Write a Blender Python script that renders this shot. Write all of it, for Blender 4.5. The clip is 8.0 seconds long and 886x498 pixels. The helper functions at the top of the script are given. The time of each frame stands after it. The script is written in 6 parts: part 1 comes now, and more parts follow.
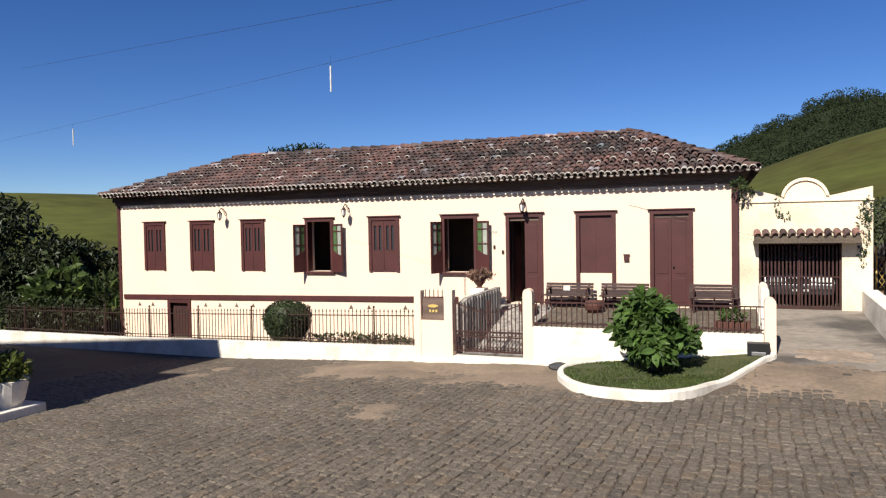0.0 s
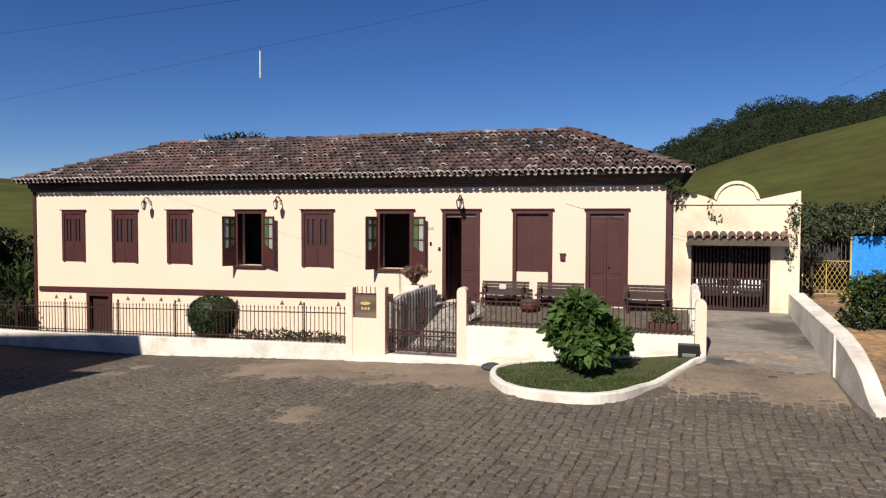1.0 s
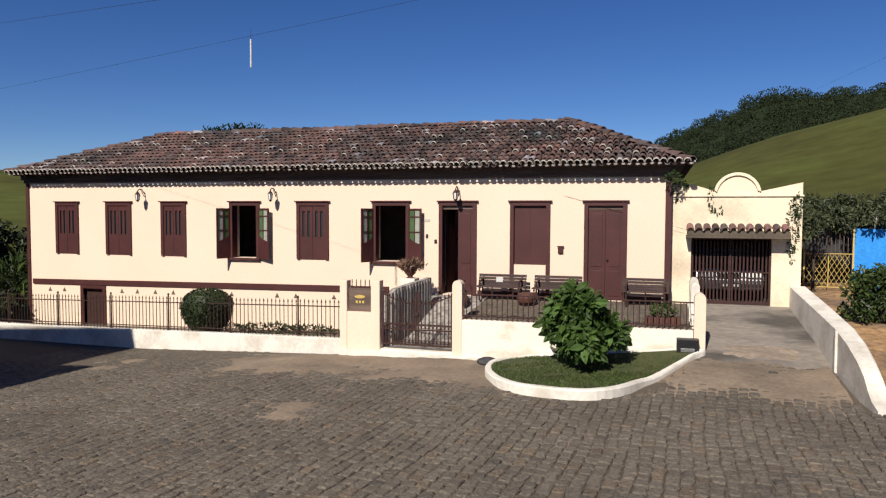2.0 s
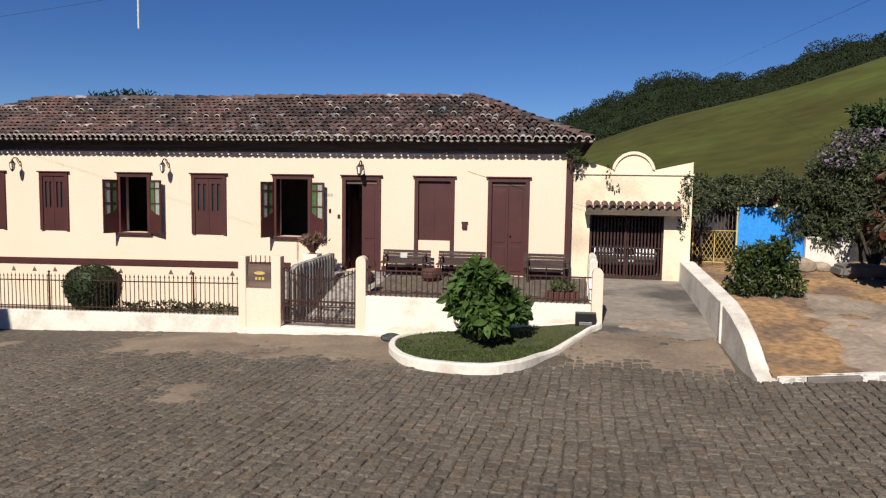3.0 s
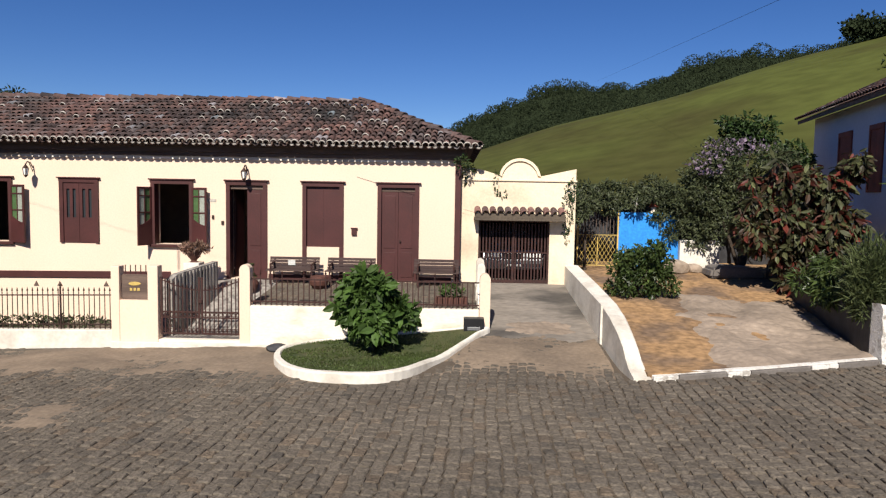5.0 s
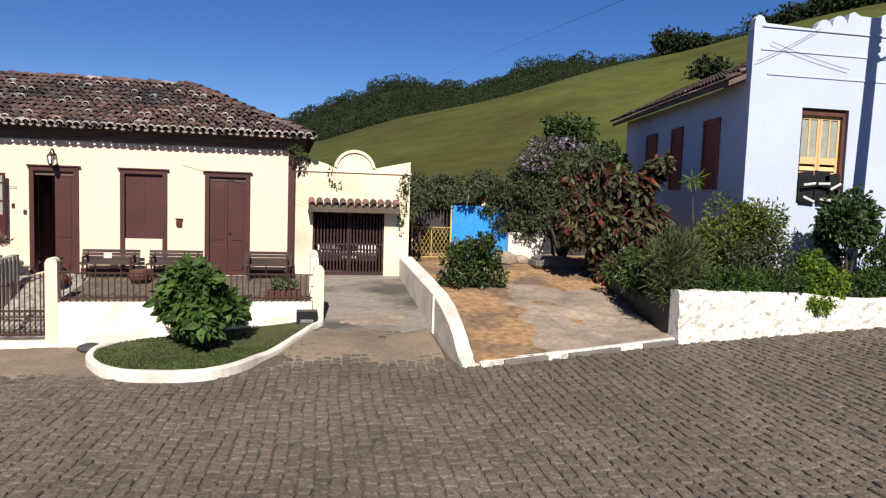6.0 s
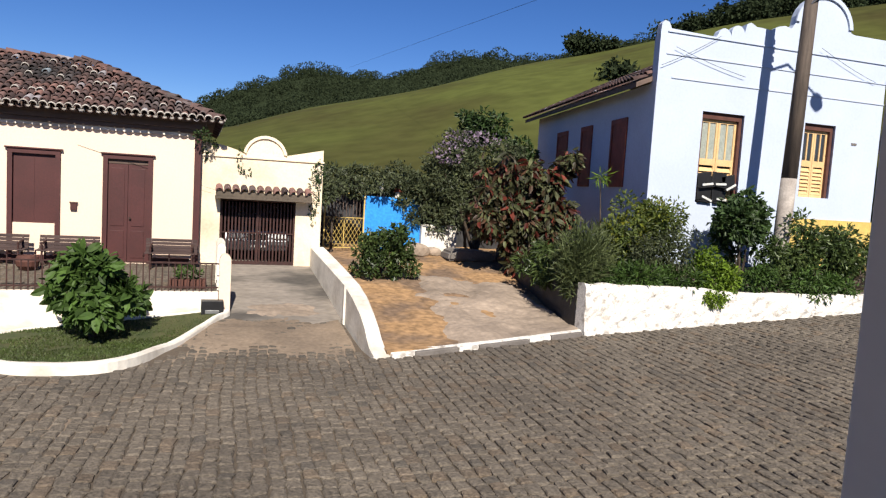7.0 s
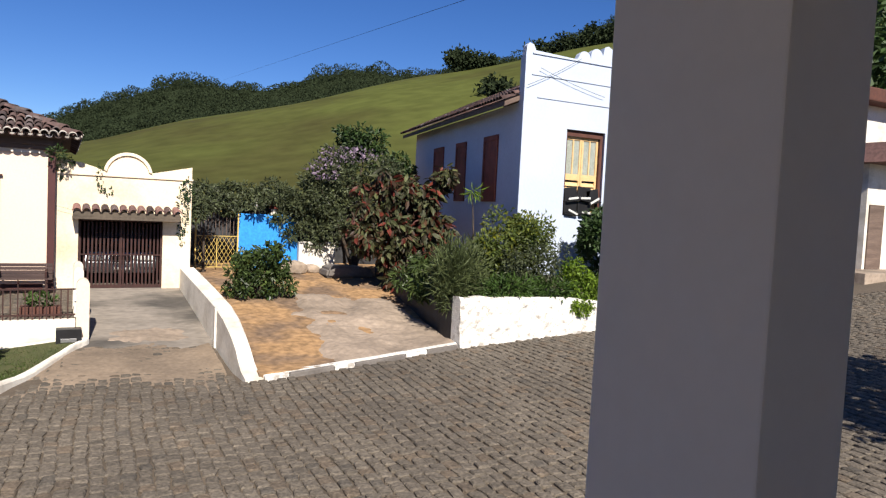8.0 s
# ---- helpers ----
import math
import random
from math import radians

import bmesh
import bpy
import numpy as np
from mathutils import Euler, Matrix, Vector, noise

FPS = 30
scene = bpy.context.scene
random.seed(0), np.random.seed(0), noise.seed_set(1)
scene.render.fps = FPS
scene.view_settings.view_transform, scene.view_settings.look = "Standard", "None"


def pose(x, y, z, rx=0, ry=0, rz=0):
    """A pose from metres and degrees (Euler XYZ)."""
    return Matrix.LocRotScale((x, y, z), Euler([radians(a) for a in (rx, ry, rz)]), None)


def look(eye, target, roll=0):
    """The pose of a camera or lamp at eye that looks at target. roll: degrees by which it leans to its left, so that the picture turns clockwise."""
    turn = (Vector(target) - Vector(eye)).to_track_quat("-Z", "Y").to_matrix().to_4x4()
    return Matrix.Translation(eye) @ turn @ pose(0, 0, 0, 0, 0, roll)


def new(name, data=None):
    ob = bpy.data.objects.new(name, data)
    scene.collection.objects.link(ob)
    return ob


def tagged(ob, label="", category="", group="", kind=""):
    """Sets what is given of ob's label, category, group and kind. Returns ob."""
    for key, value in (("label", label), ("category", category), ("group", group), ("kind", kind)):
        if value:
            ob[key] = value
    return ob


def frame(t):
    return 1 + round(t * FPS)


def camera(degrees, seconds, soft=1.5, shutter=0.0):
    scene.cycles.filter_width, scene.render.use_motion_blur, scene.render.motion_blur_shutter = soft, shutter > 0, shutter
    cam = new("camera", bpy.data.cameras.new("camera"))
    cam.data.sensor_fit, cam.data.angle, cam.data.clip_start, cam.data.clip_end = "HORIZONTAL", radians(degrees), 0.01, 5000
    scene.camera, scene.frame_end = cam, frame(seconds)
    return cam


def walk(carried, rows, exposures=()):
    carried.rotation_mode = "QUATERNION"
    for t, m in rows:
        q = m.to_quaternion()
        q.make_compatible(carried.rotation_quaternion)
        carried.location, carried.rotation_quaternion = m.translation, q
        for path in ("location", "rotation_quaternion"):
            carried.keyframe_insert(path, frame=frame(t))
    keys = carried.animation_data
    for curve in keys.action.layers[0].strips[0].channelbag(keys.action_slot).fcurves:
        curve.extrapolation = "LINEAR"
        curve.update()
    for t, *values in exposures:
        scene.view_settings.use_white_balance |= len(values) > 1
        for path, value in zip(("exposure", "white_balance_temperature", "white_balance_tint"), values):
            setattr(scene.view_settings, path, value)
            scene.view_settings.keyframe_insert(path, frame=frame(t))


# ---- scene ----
cam = camera(64.4, 8.0, soft=1.25)
PATH = [
    (0, (-2.366, 1.178, 3.522), (-3.096, 3.039, 3.463), -1.0),
    (0.5, (-2.35, 1.449, 3.559), (-2.996, 3.341, 3.486), 0.2),
    (1, (-2.316, 1.647, 3.557), (-2.893, 3.56, 3.481), 0.2),
    (1.2, (-2.304, 1.707, 3.557), (-2.893, 3.616, 3.482), 0.2),
    (2.5, (-2.236, 2.04, 3.576), (-2.789, 3.958, 3.444), 0.5),
    (3, (-2.273, 2.085, 3.573), (-2.59, 4.053, 3.405), 0.9),
    (3.5, (-2.309, 2.095, 3.57), (-2.512, 4.076, 3.38), 1.0),
    (4, (-2.28, 2.143, 3.58), (-2.452, 4.13, 3.431), 1.4),
    (4.2, (-2.263, 2.131, 3.584), (-2.45, 4.117, 3.44), 1.2),
    (5.3, (-1.964, 2.233, 3.622), (-1.86, 4.224, 3.468), 1.1),
    (5.5, (-1.918, 2.22, 3.621), (-1.708, 4.203, 3.468), 1.3),
    (6, (-1.937, 2.189, 3.591), (-1.519, 4.138, 3.431), 1.9),
    (6.5, (-1.958, 2.255, 3.562), (-1.387, 4.165, 3.395), 2.9),
    (7, (-1.925, 2.254, 3.555), (-1.268, 4.135, 3.386), 3.5),
    (7.5, (-1.864, 2.193, 3.612), (-1.085, 4.028, 3.46), 3.4),
    (8, (-1.734, 2.077, 3.648), (-0.785, 3.834, 3.533), 2.8),
]
walk(cam, [(t, look(eye, target, roll)) for t, eye, target, roll in PATH],
     [(0, 0.76), (0.5, 0.53), (1, 0.44), (2.5, 0.40), (4, 0.46), (5.5, 0.60), (7, 0.78), (8, 0.88)])
# ---------------------------------------------------------------- light
SUN_EL, SUN_AZ = 40.0, 9.0          # the shadows fall along +y, a little towards +x
world = bpy.data.worlds.new("world")
scene.world = world
world.use_nodes = True
wn = world.node_tree.nodes
sky = wn.new("ShaderNodeTexSky")
sky.sky_type, sky.sun_disc = "NISHITA", False
sky.sun_elevation, sky.sun_rotation = radians(SUN_EL), radians(180 + SUN_AZ)
sky.air_density, sky.dust_density, sky.ozone_density = 0.85, 0.0, 5.0
sky.altitude = 1200
wn["Background"].inputs[1].default_value = 0.060
rich = wn.new("ShaderNodeHueSaturation")
rich.inputs["Saturation"].default_value = 1.2
rich.inputs["Hue"].default_value = 0.512
world.node_tree.links.new(sky.outputs[0], rich.inputs["Color"])
world.node_tree.links.new(rich.outputs[0], wn["Background"].inputs[0])
sun = new("sun", bpy.data.lights.new("sun", "SUN"))
sun.data.energy, sun.data.angle, sun.data.color = 5.0, radians(0.6), (1.0, 0.93, 0.82)
az, el = radians(SUN_AZ), radians(SUN_EL)
sun.matrix_world = look((0, 0, 30), Vector((0, 0, 30)) + Vector((math.sin(az) * math.cos(el), math.cos(az) * math.cos(el), -math.sin(el))))

# ---------------------------------------------------------------- materials


def material(name, rgb, rgb2=None, rough=0.8, scale=3.0, fine=40.0, bump=0.2, metal=0.0, island=0.0, objrand=0.0, mix=0.5, spec=0.3, stretch=(1, 1, 1), warm=None, hi=0.78, grain=0.55, low=0.62):
    m = bpy.data.materials.new(name)
    m.use_nodes = True
    n, l = m.node_tree.nodes, m.node_tree.links
    p = n["Principled BSDF"]
    p.inputs["Roughness"].default_value, p.inputs["Metallic"].default_value = rough, metal
    p.inputs["Specular IOR Level"].default_value = spec
    rgb2 = rgb2 or tuple(c * 0.72 for c in rgb)
    mp = n.new("ShaderNodeMapping")
    mp.inputs["Scale"].default_value = stretch
    geo = n.new("ShaderNodeNewGeometry")
    l.new(geo.outputs["Position"], mp.inputs["Vector"])
    big, small = n.new("ShaderNodeTexNoise"), n.new("ShaderNodeTexNoise")
    for t, s, d in ((big, scale, 5.0), (small, fine, 4.0)):
        t.inputs["Scale"].default_value, t.inputs["Detail"].default_value = s, d
        l.new(mp.outputs[0], t.inputs["Vector"])
    ramp = n.new("ShaderNodeValToRGB")
    ramp.color_ramp.elements[0].position, ramp.color_ramp.elements[1].position = min(0.5 - 0.28 * mix, hi - 0.05), hi
    ramp.color_ramp.elements[0].color, ramp.color_ramp.elements[1].color = (*rgb2, 1), (*rgb, 1)
    l.new(big.outputs["Fac"], ramp.inputs[0])
    mul = n.new("ShaderNodeMixRGB")
    mul.blend_type, mul.inputs[0].default_value = "MULTIPLY", grain
    sr = n.new("ShaderNodeMapRange")
    sr.inputs[1].default_value, sr.inputs[2].default_value, sr.inputs[3].default_value, sr.inputs[4].default_value = 0.3, 0.7, low, 1.12
    l.new(small.outputs["Fac"], sr.inputs[0])
    l.new(ramp.outputs[0], mul.inputs[1])
    l.new(sr.outputs[0], mul.inputs[2])
    out = mul.outputs[0]
    if island or objrand:
        hsv = n.new("ShaderNodeHueSaturation")
        src = geo.outputs["Random Per Island"]
        amount = island
        if objrand:
            info = n.new("ShaderNodeObjectInfo")
            src, amount = info.outputs["Random"], objrand
            if island:
                add = n.new("ShaderNodeMath")
                add.operation = "ADD"
                l.new(info.outputs["Random"], add.inputs[0])
                l.new(geo.outputs["Random Per Island"], add.inputs[1])
                fr = n.new("ShaderNodeMath")
                fr.operation = "FRACT"
                l.new(add.outputs[0], fr.inputs[0])
                src = fr.outputs[0]
        r = n.new("ShaderNodeMapRange")
        r.inputs[3].default_value, r.inputs[4].default_value = 1 - amount, 1 + amount
        l.new(src, r.inputs[0])
        l.new(r.outputs[0], hsv.inputs["Value"])
        l.new(out, hsv.inputs["Color"])
        out = hsv.outputs[0]
        if warm:
            wh = n.new("ShaderNodeTexWhiteNoise")
            wh.noise_dimensions = "1D"
            l.new(src, wh.inputs["W"])
            cr = n.new("ShaderNodeValToRGB")
            cr.color_ramp.interpolation = "CONSTANT"
            els = cr.color_ramp.elements
            els[0].position, els[0].color = 0.0, (1, 1, 1, 1)
            els[1].position, els[1].color = warm[0][0], (*warm[0][1], 1)
            for pos, col in warm[1:]:
                e2 = els.new(pos)
                e2.color = (*col, 1)
            l.new(wh.outputs["Value"], cr.inputs[0])
            m2 = n.new("ShaderNodeMixRGB")
            m2.blend_type, m2.inputs[0].default_value = "MULTIPLY", 1.0
            l.new(out, m2.inputs[1])
            l.new(cr.outputs[0], m2.inputs[2])
            out = m2.outputs[0]
    l.new(out, p.inputs["Base Color"])
    if bump:
        b = n.new("ShaderNodeBump")
        b.inputs["Strength"].default_value, b.inputs["Distance"].default_value = bump, 0.02
        l.new(small.outputs["Fac"], b.inputs["Height"])
        l.new(b.outputs[0], p.inputs["Normal"])
    return m


def leafy(name, rgb, rgb2, island=0.45, rough=0.55, warm=None, lucent=0.35, spec=0.35):
    m = material(name, rgb, rgb2, rough=rough, scale=1.5, fine=18, bump=0.0, island=island, spec=spec, warm=warm)
    n, l = m.node_tree.nodes, m.node_tree.links
    p = n["Principled BSDF"]
    tr = n.new("ShaderNodeBsdfTranslucent")
    col = p.inputs["Base Color"].links[0].from_socket
    l.new(col, tr.inputs[0])
    mx = n.new("ShaderNodeMixShader")
    mx.inputs[0].default_value = lucent
    l.new(p.outputs[0], mx.inputs[1])
    l.new(tr.outputs[0], mx.inputs[2])
    l.new(mx.outputs[0], n["Material Output"].inputs[0])
    return m


M = dict(
    cream=material("cream_plaster", (0.75, 0.586, 0.466), (0.71, 0.551, 0.428), rough=0.9, scale=0.6, fine=25, bump=0.12, mix=0.6, grain=0.2),
    stained=material("stained_limewash", (0.76, 0.69, 0.59), (0.42, 0.33, 0.25), rough=0.9, scale=1.0, fine=14, bump=0.3, mix=0.8, hi=0.48, grain=0.3, stretch=(0.7, 1, 1.5)),
    benchwood=material("old_bench_wood", (0.085, 0.055, 0.050), (0.050, 0.032, 0.030), rough=0.75, scale=3, fine=30, bump=0.2, stretch=(0.4, 3, 3)),
    cream2=material("weathered_plaster", (0.78, 0.655, 0.485), (0.56, 0.45, 0.33), rough=0.9, scale=1.1, fine=18, bump=0.2, mix=0.9, hi=0.52, grain=0.3),
    white=material("whitewash", (0.69, 0.65, 0.58), (0.42, 0.37, 0.31), rough=0.9, scale=1.6, fine=14, bump=0.3, mix=1.0, hi=0.55, grain=0.3),
    chipped=material("chipped_whitewash", (0.66, 0.63, 0.59), (0.40, 0.365, 0.325), rough=0.9, scale=7.0, fine=30, bump=1.0, mix=0.6, hi=0.44, grain=0.5),
    brown=material("brown_paint", (0.072, 0.019, 0.018), (0.052, 0.014, 0.013), rough=0.55, scale=2.0, fine=30, bump=0.1, spec=0.4),
    darkwood=material("dark_old_wood", (0.19, 0.135, 0.108), (0.095, 0.066, 0.054), rough=0.85, scale=2.0, fine=30, bump=0.4, stretch=(0.3, 3, 3)),
    iron=material("dark_iron", (0.022, 0.016, 0.015), (0.045, 0.02, 0.014), rough=0.6, scale=8, fine=60, bump=0.15),
    ironbrown=material("brown_iron", (0.060, 0.022, 0.018), (0.035, 0.016, 0.014), rough=0.6, scale=8, fine=60, bump=0.15),
    tile=material("clay_tile", (0.165, 0.089, 0.078), (0.068, 0.053, 0.051), rough=0.9, scale=0.45, fine=9, bump=0.5, island=0.25, objrand=0.25, mix=0.7, hi=0.66, low=0.36,
                  warm=[(0.34, (0.62, 0.70, 0.74)), (0.58, (1.0, 1.25, 1.35)), (0.74, (0.42, 0.48, 0.52)), (0.86, (1.25, 1.2, 1.15)), (0.965, (2.2, 3.4, 4.0))]),
    mortar=material("lime_mortar", (0.62, 0.58, 0.52), (0.30, 0.27, 0.24), rough=0.95, scale=5, fine=30, bump=0.4, mix=1.0),
    cobble=material("granite_cobble", (0.172, 0.144, 0.113), (0.104, 0.087, 0.070), rough=0.85, scale=0.55, fine=26, low=0.34, grain=0.8, bump=1.0, island=0.13, objrand=0.13, mix=1.0,
                    warm=[(0.84, (1.05, 0.97, 0.90)), (0.92, (1.04, 0.98, 0.93)), (0.955, (0.75, 0.77, 0.8))]),
    joint=material("sandy_joint", (0.135, 0.104, 0.076), (0.062, 0.050, 0.040), rough=1.0, scale=0.5, fine=22, bump=0.5, mix=1.0),
    sand=material("sandy_dirt", (0.275, 0.21, 0.152), (0.135, 0.104, 0.078), rough=1.0, scale=0.9, fine=14, bump=0.5, mix=1.0),
    earth=material("ochre_earth", (0.37, 0.225, 0.112), (0.195, 0.13, 0.086), rough=1.0, scale=0.8, fine=7, bump=1.0, mix=0.3, hi=0.57, grain=0.9, low=0.45),
    concrete=material("worn_concrete", (0.235, 0.205, 0.175), (0.082, 0.074, 0.066), rough=0.9, scale=0.75, fine=9, bump=0.4, mix=0.3, hi=0.58, low=0.5, stretch=(0.6, 1.3, 1)),
    palecrete=material("pale_concrete", (0.40, 0.315, 0.245), (0.17, 0.135, 0.105), rough=0.9, scale=0.8, fine=9, bump=0.5, mix=0.9, grain=0.6),
    streaked=material("streaked_render", (0.34, 0.31, 0.28), (0.13, 0.118, 0.108), rough=0.95, scale=2.5, fine=12, bump=0.4, mix=0.6, hi=0.6, stretch=(3, 3, 0.35)),
    browncrete=material("brown_concrete", (0.125, 0.098, 0.074), (0.08, 0.064, 0.05), rough=0.9, scale=2.0, fine=18, bump=0.3),
    grey=material("grey_render", (0.20, 0.18, 0.165), (0.13, 0.115, 0.105), rough=0.9, scale=2.0, fine=18, bump=0.3),
    porch=material("grey_porch_paint", (0.67, 0.625, 0.555), (0.65, 0.605, 0.535), rough=0.85, scale=0.7, fine=22, bump=0.05, grain=0.06),
    paleblue=material("pale_blue_wall", (0.455, 0.51, 0.62), (0.415, 0.47, 0.58), rough=0.9, scale=0.8, fine=15, bump=0.12, grain=0.15),
    # copy of the pale blue, lightened to stand for sun bounced onto the side
    sideblue=material("blue_wall_bounce_lit", (0.53, 0.585, 0.69), (0.46, 0.51, 0.61), rough=0.9, scale=0.8, fine=15, bump=0.15, grain=0.2),
    redwood=material("reddish_wood", (0.33, 0.085, 0.050), (0.20, 0.055, 0.035), rough=0.7, scale=3, fine=30, bump=0.2),
    amber=material("amber_paint", (0.68, 0.46, 0.24), (0.62, 0.40, 0.19), rough=0.6, scale=3, fine=30, bump=0.1),
    yellow=material("yellow_paint", (0.66, 0.47, 0.14), (0.50, 0.36, 0.11), rough=0.6, scale=5, fine=30, bump=0.1),
    vividblue=material("bright_blue_paint", (0.03, 0.28, 0.80), (0.025, 0.24, 0.70), rough=0.7, scale=1.4, fine=15, bump=0.1),
    black=material("black_plastic", (0.018, 0.018, 0.02), (0.012, 0.012, 0.013), rough=0.45, scale=4, fine=30, bump=0.05),
    # near-black surface; on the yard back wall it stands for deep shade
    tarshade=material("black_surface_and_shade", (0.05, 0.05, 0.055), (0.025, 0.025, 0.028), rough=0.6, scale=4, fine=30, bump=0.2),
    terracotta=material("terracotta", (0.12, 0.048, 0.034), (0.075, 0.032, 0.025), rough=0.8, scale=6, fine=40, bump=0.2),
    pole=material("weathered_pole", (0.14, 0.108, 0.085), (0.07, 0.055, 0.046), rough=0.8, scale=3, fine=40, bump=0.4, stretch=(6, 6, 0.5)),
    polewhite=material("limed_pole_foot", (0.42, 0.38, 0.34), (0.20, 0.17, 0.15), rough=0.9, scale=4, fine=30, bump=0.4, mix=1.0),
    grass=material("hill_grass", (0.080, 0.091, 0.024), (0.052, 0.047, 0.017), rough=1.0, scale=0.03, fine=0.35, bump=0.0, mix=0.6, hi=0.62, spec=0.05, grain=0.5, low=0.5),
    lawn=material("lawn_soil", (0.085, 0.078, 0.034), (0.04, 0.055, 0.018), rough=1.0, scale=2.0, fine=20, bump=0.5),
    bark=material("bark", (0.10, 0.075, 0.055), (0.05, 0.038, 0.03), rough=0.95, scale=6, fine=40, bump=0.6),
    silver=material("silver_car_paint", (0.35, 0.36, 0.38), (0.30, 0.31, 0.33), rough=0.3, metal=0.6, bump=0.0),
    rubber=material("rubber", (0.02, 0.02, 0.02), rough=0.9, bump=0.1),
    wire=material("black_cable", (0.02, 0.02, 0.02), rough=0.7, bump=0.0),
    # dark tone stands for unlit rooms, raised to lift the black of the openings
    dark=material("interior_shade", (0.22, 0.17, 0.14), (0.16, 0.12, 0.10), rough=1.0),
    steel=material("bright_steel", (0.6, 0.6, 0.6), rough=0.35, metal=0.9, bump=0.0),
    curtain=material("pale_curtain", (0.62, 0.62, 0.60), (0.5, 0.5, 0.48), rough=0.9, scale=8, fine=40, bump=0.1),
    greenpane=material("green_pane", (0.085, 0.15, 0.06), (0.06, 0.11, 0.045), rough=0.2, scale=4, fine=30, bump=0.0, spec=0.6),
    palepane=material("pale_frosted_pane", (0.36, 0.38, 0.33), (0.27, 0.29, 0.25), rough=0.2, scale=4, fine=30, bump=0.0, spec=0.6),
    leaf=leafy("green_leaf", (0.082, 0.142, 0.030), (0.052, 0.098, 0.021)),
    # green leaf darkened in colour to stand for shade within the foliage
    leafshade=leafy("shade_darkened_leaf", (0.036, 0.052, 0.018), (0.020, 0.029, 0.011), lucent=0.12),
    leafdark=leafy("dark_leaf", (0.046, 0.080, 0.020), (0.026, 0.050, 0.013), lucent=0.2),
    leafyellow=leafy("yellow_green_leaf", (0.13, 0.155, 0.032), (0.07, 0.10, 0.022), warm=[(0.75, (1.5, 1.3, 0.8)), (0.93, (2.2, 1.7, 0.6))]),
    leafbright=leafy("bright_leaf", (0.19, 0.27, 0.020), (0.10, 0.17, 0.016)),
    # red and olive leaf tints; the pale tint paints in sunlit highlights
    leafred=leafy("red_green_leaf", (0.100, 0.105, 0.046), (0.046, 0.050, 0.023), warm=[(0.42, (1.2, 0.60, 0.75)), (0.60, (1.9, 0.36, 0.5)), (0.74, (1.7, 1.75, 1.6)), (0.84, (0.6, 0.45, 0.5))]),
    leafspike=leafy("pale_grassy_leaf", (0.15, 0.18, 0.075), (0.09, 0.115, 0.045)),
    leafmid=leafy("mid_green_leaf", (0.090, 0.125, 0.038), (0.042, 0.068, 0.020), rough=0.4, warm=[(0.86, (1.7, 1.6, 1.5))]),
    leafgrey=leafy("grey_green_leaf", (0.100, 0.115, 0.054), (0.058, 0.072, 0.034), warm=[(0.90, (1.5, 1.5, 1.5))]),
    leafpurple=leafy("mauve_blossom", (0.40, 0.29, 0.41), (0.20, 0.16, 0.20)),
    forest=leafy("forest_canopy", (0.045, 0.058, 0.030), (0.030, 0.041, 0.022), island=0.18, lucent=0.25, rough=1.0, spec=0.0),
    blade=leafy("lawn_blade", (0.085, 0.125, 0.030), (0.062, 0.085, 0.024), island=0.35),
    dryleaf=leafy("dry_flower", (0.34, 0.20, 0.16), (0.20, 0.13, 0.09)),
)
glass = bpy.data.materials.new("window_glass")
glass.use_nodes = True
gp = glass.node_tree.nodes["Principled BSDF"]
gp.inputs["Base Color"].default_value, gp.inputs["Roughness"].default_value = (0.03, 0.035, 0.04, 1), 0.05
M["glass"] = glass
lamp_glass = bpy.data.materials.new("milky_glass")
lamp_glass.use_nodes = True
gp = lamp_glass.node_tree.nodes["Principled BSDF"]
gp.inputs["Base Color"].default_value, gp.inputs["Roughness"].default_value = (0.75, 0.75, 0.72, 1), 0.15
M["milky"] = lamp_glass

# ---------------------------------------------------------------- mesh helpers


def box(bm, x0, x1, y0, y1, z0, z1, bevel=0.0):
    v = [bm.verts.new(c) for c in ((x0, y0, z0), (x1, y0, z0), (x1, y1, z0), (x0, y1, z0), (x0, y0, z1), (x1, y0, z1), (x1, y1, z1), (x0, y1, z1))]
    f = [bm.faces.new([v[i] for i in q]) for q in ((0, 3, 2, 1), (4, 5, 6, 7), (0, 1, 5, 4), (1, 2, 6, 5), (2, 3, 7, 6), (3, 0, 4, 7))]
    if bevel:
        es = list({e for k in f for e in k.edges})
        bmesh.ops.bevel(bm, geom=es, offset=bevel, segments=2, affect="EDGES", profile=0.6)
    return v


def boxes(*args, bevel=0.0):
    bm = bmesh.new()
    for a in args:
        box(bm, *a, bevel=bevel)
    return bm


def limb(bm, p, q, r0, r1, n=7, cap=True):
    p, q = Vector(p), Vector(q)
    m = (q - p).to_track_quat("Z", "Y").to_matrix()
    rings = []
    for c, r in ((p, r0), (q, r1)):
        rings.append([bm.verts.new(c + m @ Vector((r * math.cos(a), r * math.sin(a), 0))) for a in [2 * math.pi * i / n for i in range(n)]])
    for i in range(n):
        bm.faces.new((rings[0][i], rings[0][(i + 1) % n], rings[1][(i + 1) % n], rings[1][i]))
    if cap:
        bm.faces.new(rings[0][::-1])
        bm.faces.new(rings[1])
    return bm


